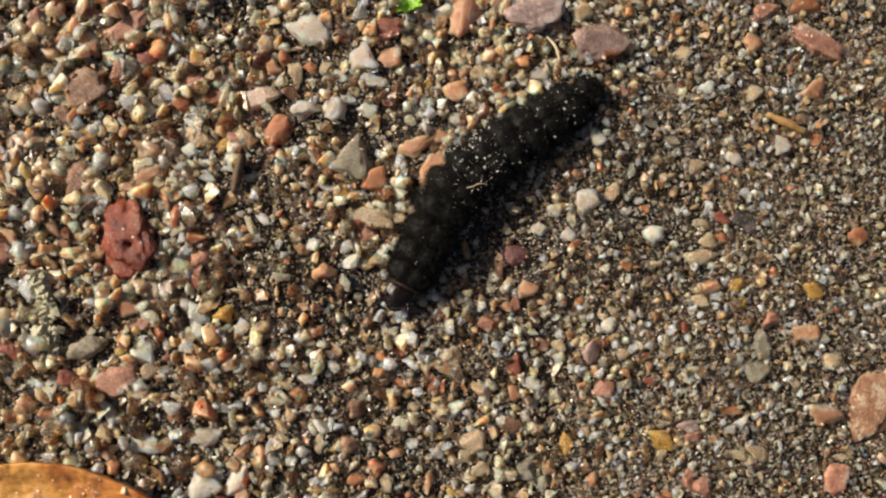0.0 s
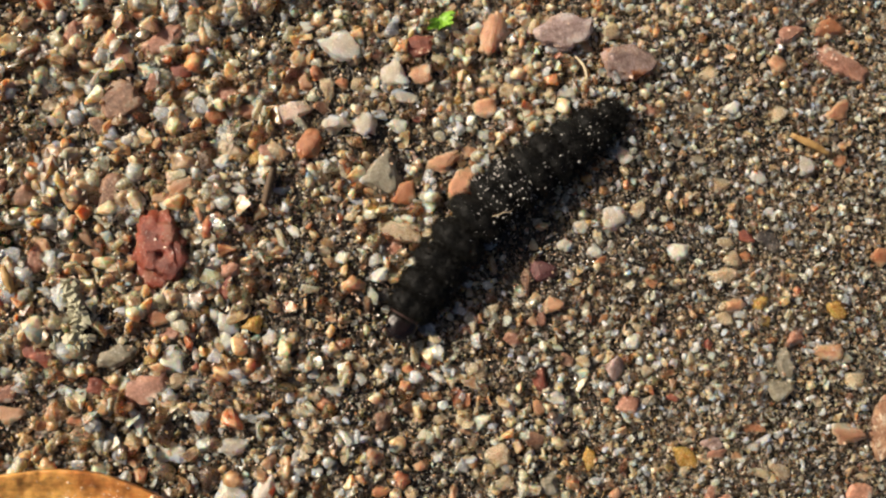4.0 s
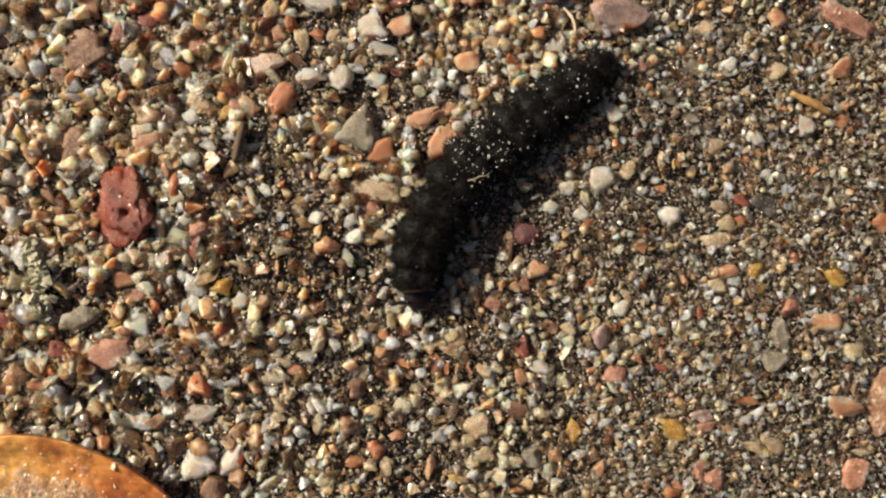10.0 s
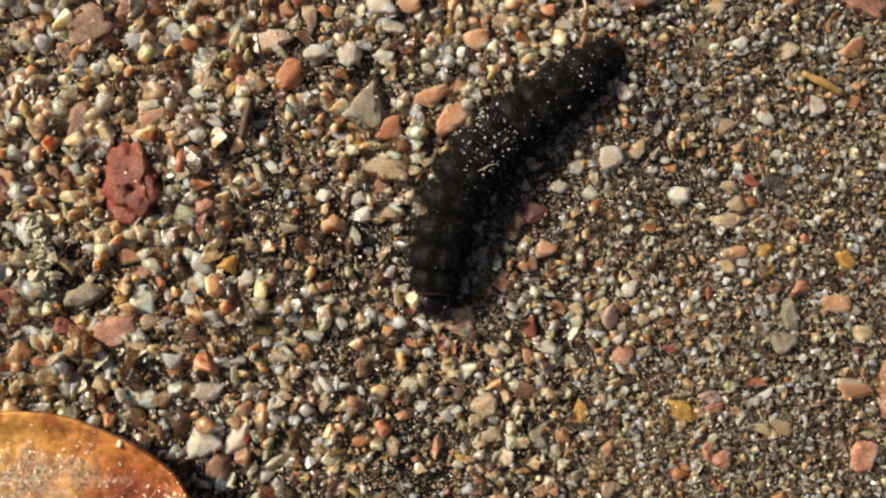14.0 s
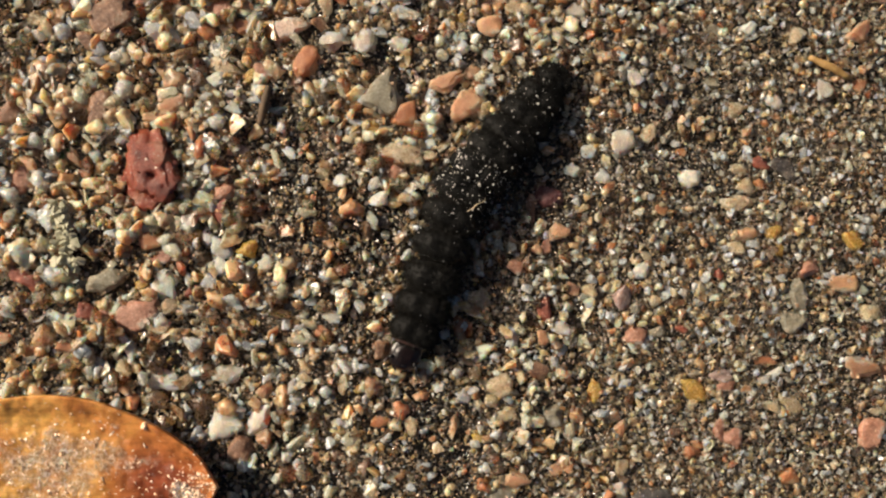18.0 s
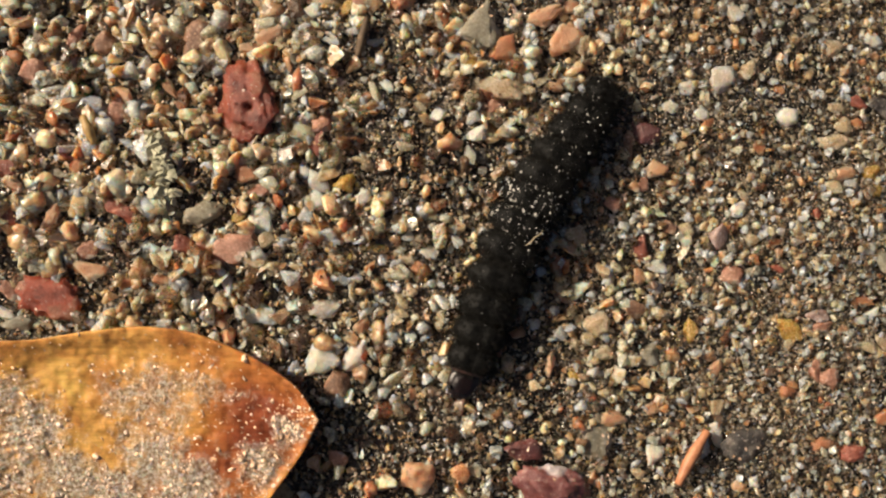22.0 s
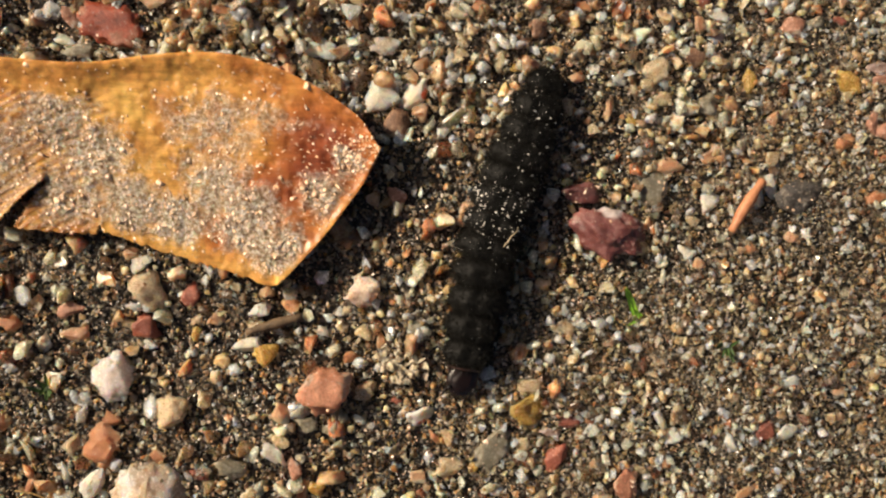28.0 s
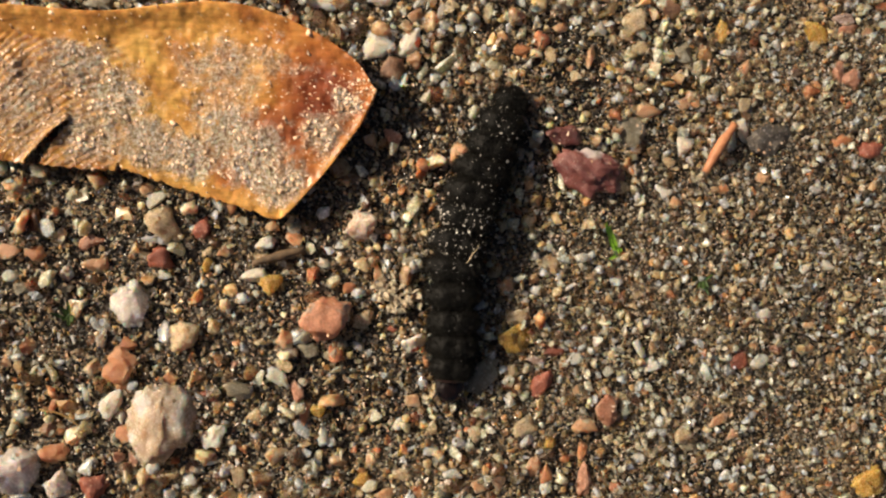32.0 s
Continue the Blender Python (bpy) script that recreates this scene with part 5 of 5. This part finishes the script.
    brink = np.exp(-(((low[:, None] - Y) / 0.6) ** 2)) * (X > -17.6)
    Z = Z + 0.22 * brink
    upper = np.stack([X, Y, Z], -1).reshape(-1, 3)
    thick = (0.10 + 0.45 * rim + 0.25 * brink).reshape(-1)
    lower = upper - np.stack([0 * thick, 0 * thick, thick], 1)
    idx = np.arange(nu * nv).reshape(nu, nv)
    quad = np.stack([idx[:-1, :-1], idx[:-1, 1:], idx[1:, 1:], idx[1:, :-1]], -1).reshape(-1, 4)
    quad = quad[~torn[:-1, :-1].ravel()]
    faces = [quad, quad[:, ::-1] + nu * nv]
    edges = {}
    for q in quad:
        for a, b in zip(q, (*q[1:], q[0])):
            if (b, a) in edges:
                del edges[(b, a)]
            else:
                edges[(a, b)] = 1
    side = np.array([(b, a, a + nu * nv, b + nu * nv) for a, b in edges])
    faces.append(side)
    blade = from_arrays("wing_blade", np.concatenate([upper, lower]) * MM, np.concatenate(faces), WING, thing, True)
    data = np.stack([weft.ravel(), silt.ravel(), (0.85 * rib).ravel()], 1)
    blade.data.attributes.new("weft", "FLOAT_VECTOR", "POINT").data.foreach_set("vector", np.concatenate([data, data]).astype(np.float32).ravel())
    tone = 0.16 - 0.14 * wedge * (1 - soiled_shaded) + 0.1 * soiled_shaded + 0.02 * ridge_band + 0.22 * np.clip((X + 22) / 8, 0, 1)
    tone = tone + spots((-16.0, -15.6, 2.0, 0.42), (-17.8, -17.6, 1.5, 0.3), (-20.6, -19.9, 1.0, 0.3)) + 0.16 * (lattice(X, Y, 1.6, 47) - 0.5) - 0.12 * brink
    blade.data.attributes.new("flush", "FLOAT", "POINT").data.foreach_set("value", np.concatenate([tone.ravel(), tone.ravel()]).astype(np.float32))
    # grains stuck to the blade
    rng = np.random.default_rng(45)
    kinds = [shard(rng, 7) for _ in range(12)]
    vs, fs, n, total = [], [], 0, 0
    while n < 12000:
        a, b = rng.integers(0, nu - 1), rng.integers(1, nv - 1)
        if torn[a, b] or rng.random() > 0.03 + 0.25 * silt[a, b] ** 1.5 + 0.7 * crust[a, b] or X[a, b] < -36:
            continue
        size = 0.022 + 0.10 * rng.random() ** 4 + 0.16 * rng.random() ** 40
        kv, kf = kinds[n % 12]
        vs.append(kv * size * rng.uniform(0.7, 1.2, 3) + np.array([X[a, b], Y[a, b], Z[a, b] - 0.02]))
        fs.append(kf + total)
        total += len(kv)
        n += 1
    grit = from_arrays("stuck_sand", np.concatenate(vs) * MM, np.concatenate(fs), WING_GRIT, thing, True)
    tagged(grit, "fine sand stuck to the wing", kind="stuff")


make_samara()


# ---- plant scraps ----
def tube(points, radii, sides=8):
    """A bent tapering rod through points, in millimetres."""
    bm = bmesh.new()
    rings = []
    pts = [Vector(p) for p in points]
    for i, (p, r) in enumerate(zip(pts, radii)):
        d = (pts[min(i + 1, len(pts) - 1)] - pts[max(i - 1, 0)]).normalized()
        a = d.orthogonal().normalized()
        b = d.cross(a)
        rings.append([bm.verts.new((p + r * (math.cos(k * math.tau / sides) * a + math.sin(k * math.tau / sides) * b)) * MM) for k in range(sides)])
    for ra, rb in zip(rings, rings[1:]):
        for k in range(sides):
            bm.faces.new((ra[k], ra[(k + 1) % sides], rb[(k + 1) % sides], rb[k]))
    bm.faces.new(rings[0][::-1])
    bm.faces.new(rings[-1])
    return bm


def scrap(name, a, b, radius, material, label, category, bow=0.0, lift=0.15, knots=9, rough=0.12):
    (ax, ay), (bx, by) = a, b
    rng = random.Random(name + str(ax))
    pts, rad = [], []
    for i in range(knots):
        t = i / (knots - 1)
        s = bow * math.sin(math.pi * t)
        x, y = ax + (bx - ax) * t - (by - ay) * s, ay + (by - ay) * t + (bx - ax) * s
        pts.append((x, y, float(lie(x, y)) + radius + lift + 0.1 * math.sin(2.5 * t + ax)))
        rad.append(radius * (1 + rough * rng.uniform(-1, 1)) * (0.55 + 0.45 * math.sin(math.pi * min(max(t, 0.12), 0.88))))
    return tagged(solid(name, tube(pts, rad), material, None, ""), label, category)


scrap("wood_splinter", (6.03, -18.74), (7.66, -15.97), 0.34, ROSEWOOD, "orange-pink wood splinter lying on the sand", "splinter", 0.02, 0.3)
scrap("straw_piece", (18.3, 7.69), (20.45, 6.58), 0.24, STRAW, "short piece of yellow straw lying on sand", "straw")
scrap("twig_scrap", (-10.86, 4.9), (-11.29, 2.9), 0.24, BARK, "dark brown shred of plant stem", "twig")
scrap("twig_scrap", (-24.86, -0.65), (-24.25, -1.99), 0.25, STRAW, "short tan shred of plant stem", "twig")
scrap("twig_scrap", (-19.09, -24.86), (-16.31, -23.96), 0.26, BARK, "grey-brown shred of plant stem", "twig")
scrap("plant_fibre", (-16.57, -2.0), (-15.33, -0.4), 0.06, FIBRE, "thin pale plant fibre lying on sand", "fibre", 0.08, 0.35)
scrap("plant_fibre", (-4.76, -13.12), (-3.55, -11.43), 0.035, BARK, "thin dark curved thread on the sand", "fibre", -0.18, 0.35)
scrap("plant_fibre", (-30.57, -33.43), (-28.42, -34.33), 0.05, STRAW, "thin yellow plant fibre lying on soil", "fibre", 0.1, 0.3)
scrap("plant_fibre", (5.75, 11.78), (6.38, 10.35), 0.09, FIBRE, "pale plant fibre on the sand", "fibre", 0.12, 0.3)

def crumb(name, a, b, width, count, size, material, label, category):
    """A crumbly scrap: many stuck bits along a line, in millimetres."""
    rng = np.random.default_rng(int(abs(a[0]) * 100))
    vs, fs, total = [], [], 0
    for n in range(count):
        t = rng.random()
        x, y = a[0] + (b[0] - a[0]) * t + rng.normal() * width, a[1] + (b[1] - a[1]) * t + rng.normal() * width
        kv, kf = shard(rng, 9)
        turn = np.array(Euler(rng.uniform(0, 6, 3)).to_matrix())
        vs.append((kv * size * rng.uniform(0.4, 1.1, 3)) @ turn + np.array([x, y, float(lie(x, y)) + 0.2 + rng.uniform(0.1, 0.5) * size * 3]))
        fs.append(kf + total)
        total += len(kv)
    return tagged(from_arrays(name, np.concatenate(vs) * MM, np.concatenate(fs), material), label, category, kind="stuff")


crumb("lichen_scrap", (-21.23, -1.41), (-20.59, -4.83), 0.26, 90, 0.30, LICHEN, "crumbly grey-green scrap of lichen on sand", "lichen")
crumb("sand_clump", (-11.98, -25.99), (-10.37, -26.89), 0.38, 90, 0.24, STONES["U"][0], STONES["U"][1], "clump")


def leaflet(length, width, curl):
    bm = bmesh.new()
    rows = []
    for i in range(7):
        t = i / 6
        w = width * math.sin(math.pi * (0.12 + 0.88 * t)) ** 0.8 * 0.5 + 0.01
        z = curl * t * t
        rows.append([bm.verts.new(Vector((t * length, s * w, z + abs(s) * 0.04 - k)) * MM) for s, k in ((-1, 0), (0, 0.0), (1, 0), (0, 0.06))])
    for a, b in zip(rows, rows[1:]):
        for p, q in ((0, 1), (1, 2), (2, 3), (3, 0)):
            bm.faces.new((a[p], a[q], b[q], b[p]))
    return bm


def moss(x, y, count, size, material, label, aim=None, spread=180, rise=30, slim=0.24):
    thing = new("moss_sprig")
    thing.matrix_basis = pose(x * MM, y * MM, (float(lie(x, y)) + 0.12) * MM)
    tagged(thing, label, "moss")
    rng = random.Random(int(x * 100))
    for _ in range(count):
        turn = (aim if aim is not None else 0) + rng.uniform(-spread, spread)
        leaf = solid("leaflet", leaflet(size * rng.uniform(0.6, 1.1), size * slim, size * rng.uniform(0.1, 0.5)), material, thing, "", False)
        leaf.matrix_basis = pose(rng.uniform(-0.2, 0.2) * MM, rng.uniform(-0.2, 0.2) * MM, 0.12 * MM, 0, -rng.uniform(rise * 0.2, rise), turn)


moss(-1.9, 13.7, 14, 1.25, MOSS, "bright green moss sprig growing from sand", -60, 90)
moss(1.35, -23.55, 3, 2.1, MOSS, "small bright green grass-like moss shoot", 120, 9, 12, 0.11)
moss(1.5, -23.6, 3, 0.7, MOSS, "short green moss shoot on sand", 180, 40, 15)
moss(6.16, -24.8, 8, 0.8, DARK_MOSS, "dull dark green moss tuft on sand", 0)
moss(-29.14, -28.2, 9, 0.8, DARK_MOSS, "dark green moss tuft on damp soil", 0)
moss(-24.57, 0.73, 7, 0.7, DARK_MOSS, "dark green moss tuft among grains", 0)
moss(-21.32, 1.27, 5, 0.5, DARK_MOSS, "small green moss tuft among grains", 0)


# ---- the black larva ----
SPINE = [0.0, 0.22, 0.445, 0.72, 1.0]
RINGS = 12
HEAD_END = 0.082


def girth(s):
    """Half the body's width in millimetres, from head (0) to tail (1)."""
    return float(np.interp(s, [0.0, 0.05, 0.10, 0.18, 0.30, 0.45, 0.60, 0.75, 0.88, 0.95, 1.0], [0.78, 0.90, 1.06, 1.22, 1.36, 1.45, 1.47, 1.38, 1.18, 0.96, 0.67]))


def ring_body(width, height, half, lobes, end=5.0):
    """One ring of the body: a cushion with bulging flanks, a furrow down the back and a flat belly. Its head end is +x."""
    nu, nv = 22, 44
    bm = bmesh.new()
    rows = []
    for i in range(nu):
        v = -math.cos(math.pi * (i + 0.5) / nu)
        r = max(1 - abs(v) ** end, 0.0) ** 0.45
        row = []
        for k in range(nv):
            a = math.tau * k / nv
            c, s = math.cos(a), math.sin(a)
            bulge = 1 + 0.045 * math.cos(lobes * a * 2) + 0.10 * math.exp(-((abs(c) - 0.9) / 0.16) ** 2) * math.cos(v * 2.6) + 0.05 * math.exp(-((abs(c) - 0.45) / 0.16) ** 2) * math.cos(v * 5.0) * (s > 0)
            bulge -= 0.05 * math.exp(-((c) / 0.13) ** 2) * (s > 0)
            bulge += 0.06 * noise.noise(Vector((v * 2 + width * 9, c * 3.5, s * 3.5))) - 0.028 * math.exp(-((v + 0.15) / 0.16) ** 2) * (s > -0.2)
            row.append(bm.verts.new(Vector((v * half, c * width * r * bulge, s * height * r * bulge * (1 if s > 0 else 0.72))) * MM))
        rows.append(row)
    for ra, rb in zip(rows, rows[1:]):
        for k in range(nv):
            bm.faces.new((ra[k], rb[k], rb[(k + 1) % nv], ra[(k + 1) % nv]))
    bm.faces.new(rows[0])
    bm.faces.new(rows[-1][::-1])
    bmesh.ops.recalc_face_normals(bm, faces=bm.faces)
    return bm


def fuzz_of(body, count, length, rng):
    """Short hairs that stand on a ring."""
    me = body.data
    co = np.array([v.co for v in me.vertices])
    no = np.array([v.normal for v in me.vertices])
    pick = rng.integers(0, len(co), count)
    base = co[pick] + rng.normal(size=(count, 3)) * 0.06 * MM
    way = no[pick] + rng.normal(size=(count, 3)) * 0.5
    way /= np.linalg.norm(way, axis=1)[:, None]
    side = np.cross(way, rng.normal(size=(count, 3)))
    side /= np.linalg.norm(side, axis=1)[:, None]
    base = base - no[pick] * 0.03 * MM
    tall = length * rng.uniform(0.5, 1.3, (count, 1)) * MM
    w = 0.011 * MM
    v = np.stack([base - side * w, base + side * w, base + way * tall], 1).reshape(-1, 3)
    f = np.arange(count * 3).reshape(-1, 3)
    return from_arrays("fuzz", v, f, FUZZ, body)


def dust_of(body, count, rng):
    """Pale sand dust that clings to a ring's back."""
    me = body.data
    up = [v for v in me.vertices if v.normal.z > 0.35]
    vs, fs = [], []
    for n in range(count):
        p = up[rng.integers(0, len(up))]
        kv, kf = BALLS[1]
        kv = kv + rng.normal(size=kv.shape) * 0.2
        size = 0.014 + 0.065 * rng.random() ** 5
        vs.append(np.array(p.co) + (kv * size * rng.uniform(0.6, 1.3, 3) + np.array(p.normal) * 0.05 + rng.normal(size=3) * 0.05) * MM)
        fs.append(kf + 12 * n)
    ob = from_arrays("dust", np.concatenate(vs), np.concatenate(fs), DUST, body)
    return tagged(ob, "pale sand dust on the back")


def make_larva():
    rng = np.random.default_rng(77)
    thing = new("larva")
    tagged(thing, "velvety black ringed beetle larva crawling on sand", "larva")
    parts = []
    full = 18.2
    pitch = (1 - HEAD_END) / RINGS
    # head: a flat brown capsule with jaws, eyes, feelers and a pale collar
    head = solid("head", ring_body(0.76, 0.50, 0.95, 1, 3.0), HEAD, thing, "flat dark chestnut head capsule")
    for s in (-1, 1):
        solid("jaw", tube([(0.50, 0.38 * s, 0.06), (0.82, 0.34 * s, 0.03), (1.08, 0.15 * s, -0.06)], [0.21, 0.16, 0.03]), JAW, head, "glossy black curved jaw")
        solid("feeler", tube([(0.45, 0.70 * s, 0.12), (0.72, 0.86 * s, 0.12), (0.98, 0.95 * s, 0.05)], [0.10, 0.07, 0.04]), HEAD, head)
        eye = bmesh.new()
        bmesh.ops.create_icosphere(eye, subdivisions=2, radius=0.14 * MM, matrix=pose(0.42 * MM, 0.66 * s * MM, 0.36 * MM))
        solid("eye", eye, JAW, head, "tiny glossy black eye")
    brow = bmesh.new()
    bmesh.ops.create_icosphere(brow, subdivisions=3, radius=1.0, matrix=pose(0.5 * MM, 0, 0.16 * MM) @ Matrix.Diagonal((0.36 * MM, 0.5 * MM, 0.26 * MM, 1)))
    solid("face_plate", brow, JAW, head, "shiny black face plate")
    fuzz_of(head, 220, 0.10, rng)
    dust_of(head, 5, rng)
    parts.append((HEAD_END * 0.5, head, -0.3))
    for n in range(RINGS):
        s = HEAD_END + (n + 0.5) * pitch
        w = girth(s)
        half = full * pitch * 0.60
        if n == RINGS - 1:
            half *= 0.85
        ring = solid("body_ring", ring_body(w * 1.03, w * 0.78, half, 3, 3.3 if n < RINGS - 1 else 2.4), VELVET, thing)
        fuzz_of(ring, 8000, 0.27, rng)
        dust_of(ring, [6, 5, 6, 12, 40, 170, 170, 60, 40, 40, 60, 16][n], rng)
        if n == 0:
            neck = bmesh.new()
            bmesh.ops.create_cone(neck, segments=40, radius1=w * 0.86 * MM, radius2=w * 0.80 * MM, depth=0.12 * MM, matrix=pose(half * 0.93 * MM, 0, 0, 0, 90, 0) @ Matrix.Diagonal((0.80, 1, 1, 1)))
            solid("collar", neck, COLLAR, ring, "pale pinkish-brown neck collar")
        if n < 3:
            for side in (-1, 1):
                solid("leg", tube([(0.1, side * w * 0.6, -0.5), (0.25, side * w * 1.02, -0.55), (0.35, side * w * 1.10, -0.95)], [0.20, 0.14, 0.05]), HEAD, ring, "short dark brown leg")
        if n == 5:
            line = [(0.62, 0.55), (0.30, 0.72), (0.02, 0.78), (-0.25, 0.98), (-0.52, 1.02)]
            solid("stray_fibre", tube([(x + 0.3, y, w * 0.90 * math.sqrt(1 - (y / w) ** 2) + 0.10) for x, y in line], [0.02, 0.035, 0.035, 0.03, 0.02], 5), FIBRE, ring, "thin pale fibre stuck to the back")
        parts.append((s, ring, 0.0))
    return thing, parts


LARVA, LARVA_PARTS = make_larva()


def motions():
    """The larva creeps forward; its rings follow one another along the line of its back."""
    whole, each = [], [[] for _ in LARVA_PARTS]

    def spine(points, s):
        px, py = np.array(points).T
        return np.array([float(edge(list(zip(SPINE, px)), np.array([s]))[0]), float(edge(list(zip(SPINE, py)), np.array([s]))[0])])

    def lies(t, *points):
        def at(s, dz):
            p, a, b = spine(points, s), spine(points, max(s - 0.04, 0)), spine(points, min(s + 0.04, 1))
            turn = math.degrees(math.atan2(*(a - b)[::-1]))
            z = girth(s) * 0.56 + 0.16 + dz * 0.5
            return pose(p[0] * MM, p[1] * MM, z * MM, 0, 0, turn)

        root = at(0.5, 0)
        root.translation.z = 0.0
        whole.append((t, root))
        for rows, (s, ob, dz) in zip(each, LARVA_PARTS):
            rows.append((t, root.inverted() @ at(s, dz)))

    lies(0, (-2.63, -2.90), (-1.14, -0.03), (0.71, 3.47), (4.37, 6.18), (8.56, 9.08))
    lies(1, (-3.10, -2.91), (-1.22, -0.03), (0.82, 3.52), (4.41, 6.22), (8.49, 9.07))
    lies(2, (-3.06, -3.76), (-1.99, -0.95), (0.59, 3.32), (4.24, 6.36), (8.48, 9.13))
    lies(3, (-3.43, -3.92), (-1.51, -0.59), (0.44, 3.05), (4.12, 6.02), (8.42, 9.00))
    lies(3.5, (-3.75, -4.10), (-2.09, -1.04), (0.36, 2.72), (4.07, 5.70), (8.41, 8.74))
    lies(5.5, (-4.43, -3.08), (-2.01, -0.90), (1.04, 2.70), (4.76, 5.76), (8.33, 8.75))
    lies(6, (-4.43, -2.84), (-1.93, -0.92), (0.38, 2.52), (4.36, 6.03), (8.46, 9.14))
    lies(7, (-4.24, -3.32), (-2.05, -0.74), (0.34, 2.50), (4.17, 5.90), (8.53, 8.86))
    lies(8, (-3.84, -3.60), (-1.99, -0.77), (0.25, 2.49), (4.19, 5.86), (8.61, 9.07))
    lies(9, (-2.69, -4.16), (-1.94, -1.64), (0.22, 2.48), (4.04, 5.55), (8.53, 9.02))
    lies(10, (-1.54, -4.07), (-1.62, -1.46), (0.21, 2.38), (4.13, 5.68), (8.41, 9.05))
    lies(11, (-1.42, -4.91), (-1.27, -1.75), (0.15, 2.35), (3.94, 5.71), (8.55, 9.37))
    lies(12, (-1.63, -4.86), (-1.20, -2.02), (0.24, 2.26), (3.88, 5.55), (8.28, 9.12))
    lies(13, (-1.28, -5.55), (-1.09, -2.37), (0.34, 2.02), (4.02, 5.37), (7.96, 8.76))
    lies(14, (-1.23, -5.49), (-1.04, -2.54), (0.31, 1.76), (3.80, 5.05), (8.14, 8.45))
    lies(14.5, (-1.29, -5.66), (-0.90, -2.70), (0.17, 1.59), (3.66, 5.03), (7.89, 8.58))
    lies(16.5, (-2.34, -7.40), (-1.24, -3.93), (-0.12, 0.37), (2.71, 3.82), (6.97, 7.63))
    lies(17, (-2.99, -7.63), (-1.68, -4.16), (-0.39, 0.00), (2.60, 3.60), (6.77, 7.54))
    lies(18, (-3.68, -9.37), (-2.46, -5.86), (-1.06, -1.26), (1.65, 2.56), (4.51, 6.36))
    lies(19, (-4.43, -10.90), (-3.09, -7.22), (-1.46, -3.16), (0.70, 0.64), (3.05, 5.12))
    lies(20, (-5.47, -11.20), (-3.84, -7.90), (-1.83, -3.92), (0.42, 0.17), (2.76, 4.37))
    lies(21, (-5.63, -11.96), (-4.06, -8.78), (-2.20, -4.80), (-0.04, -0.70), (2.03, 3.48))
    lies(22, (-5.56, -14.23), (-4.53, -10.62), (-3.18, -6.41), (-0.84, -2.09), (1.89, 2.06))
    lies(23, (-5.04, -17.18), (-4.68, -13.19), (-3.83, -9.01), (-2.19, -4.33), (-0.17, -0.06))
    lies(24, (-6.36, -19.47), (-5.55, -15.85), (-4.63, -11.60), (-3.01, -7.52), (-1.30, -3.53))
    lies(25, (-7.80, -22.80), (-6.72, -18.94), (-5.47, -15.09), (-3.88, -10.52), (-2.57, -6.26))
    lies(25.5, (-7.13, -23.70), (-6.51, -20.15), (-5.73, -16.08), (-4.29, -11.38), (-2.77, -6.98))
    lies(27.5, (-8.02, -26.69), (-7.48, -22.96), (-6.50, -18.85), (-5.12, -14.04), (-3.91, -9.57))
    lies(28, (-8.01, -27.77), (-7.49, -23.72), (-6.87, -19.76), (-5.56, -15.54), (-4.11, -11.01))
    lies(29, (-7.86, -28.44), (-7.54, -24.63), (-6.71, -20.57), (-5.44, -16.25), (-4.15, -11.67))
    lies(30, (-7.96, -29.55), (-7.86, -25.99), (-7.51, -22.43), (-5.99, -17.67), (-4.61, -13.12))
    lies(31, (-7.34, -30.03), (-7.58, -26.79), (-7.82, -22.95), (-6.46, -18.63), (-5.12, -14.89))
    lies(32, (-7.96, -31.99), (-7.88, -28.59), (-8.01, -24.34), (-6.76, -19.47), (-4.96, -14.72))
    walk(LARVA, whole)
    for rows, (s, ob, dz) in zip(each, LARVA_PARTS):
        walk(ob, rows)


motions()
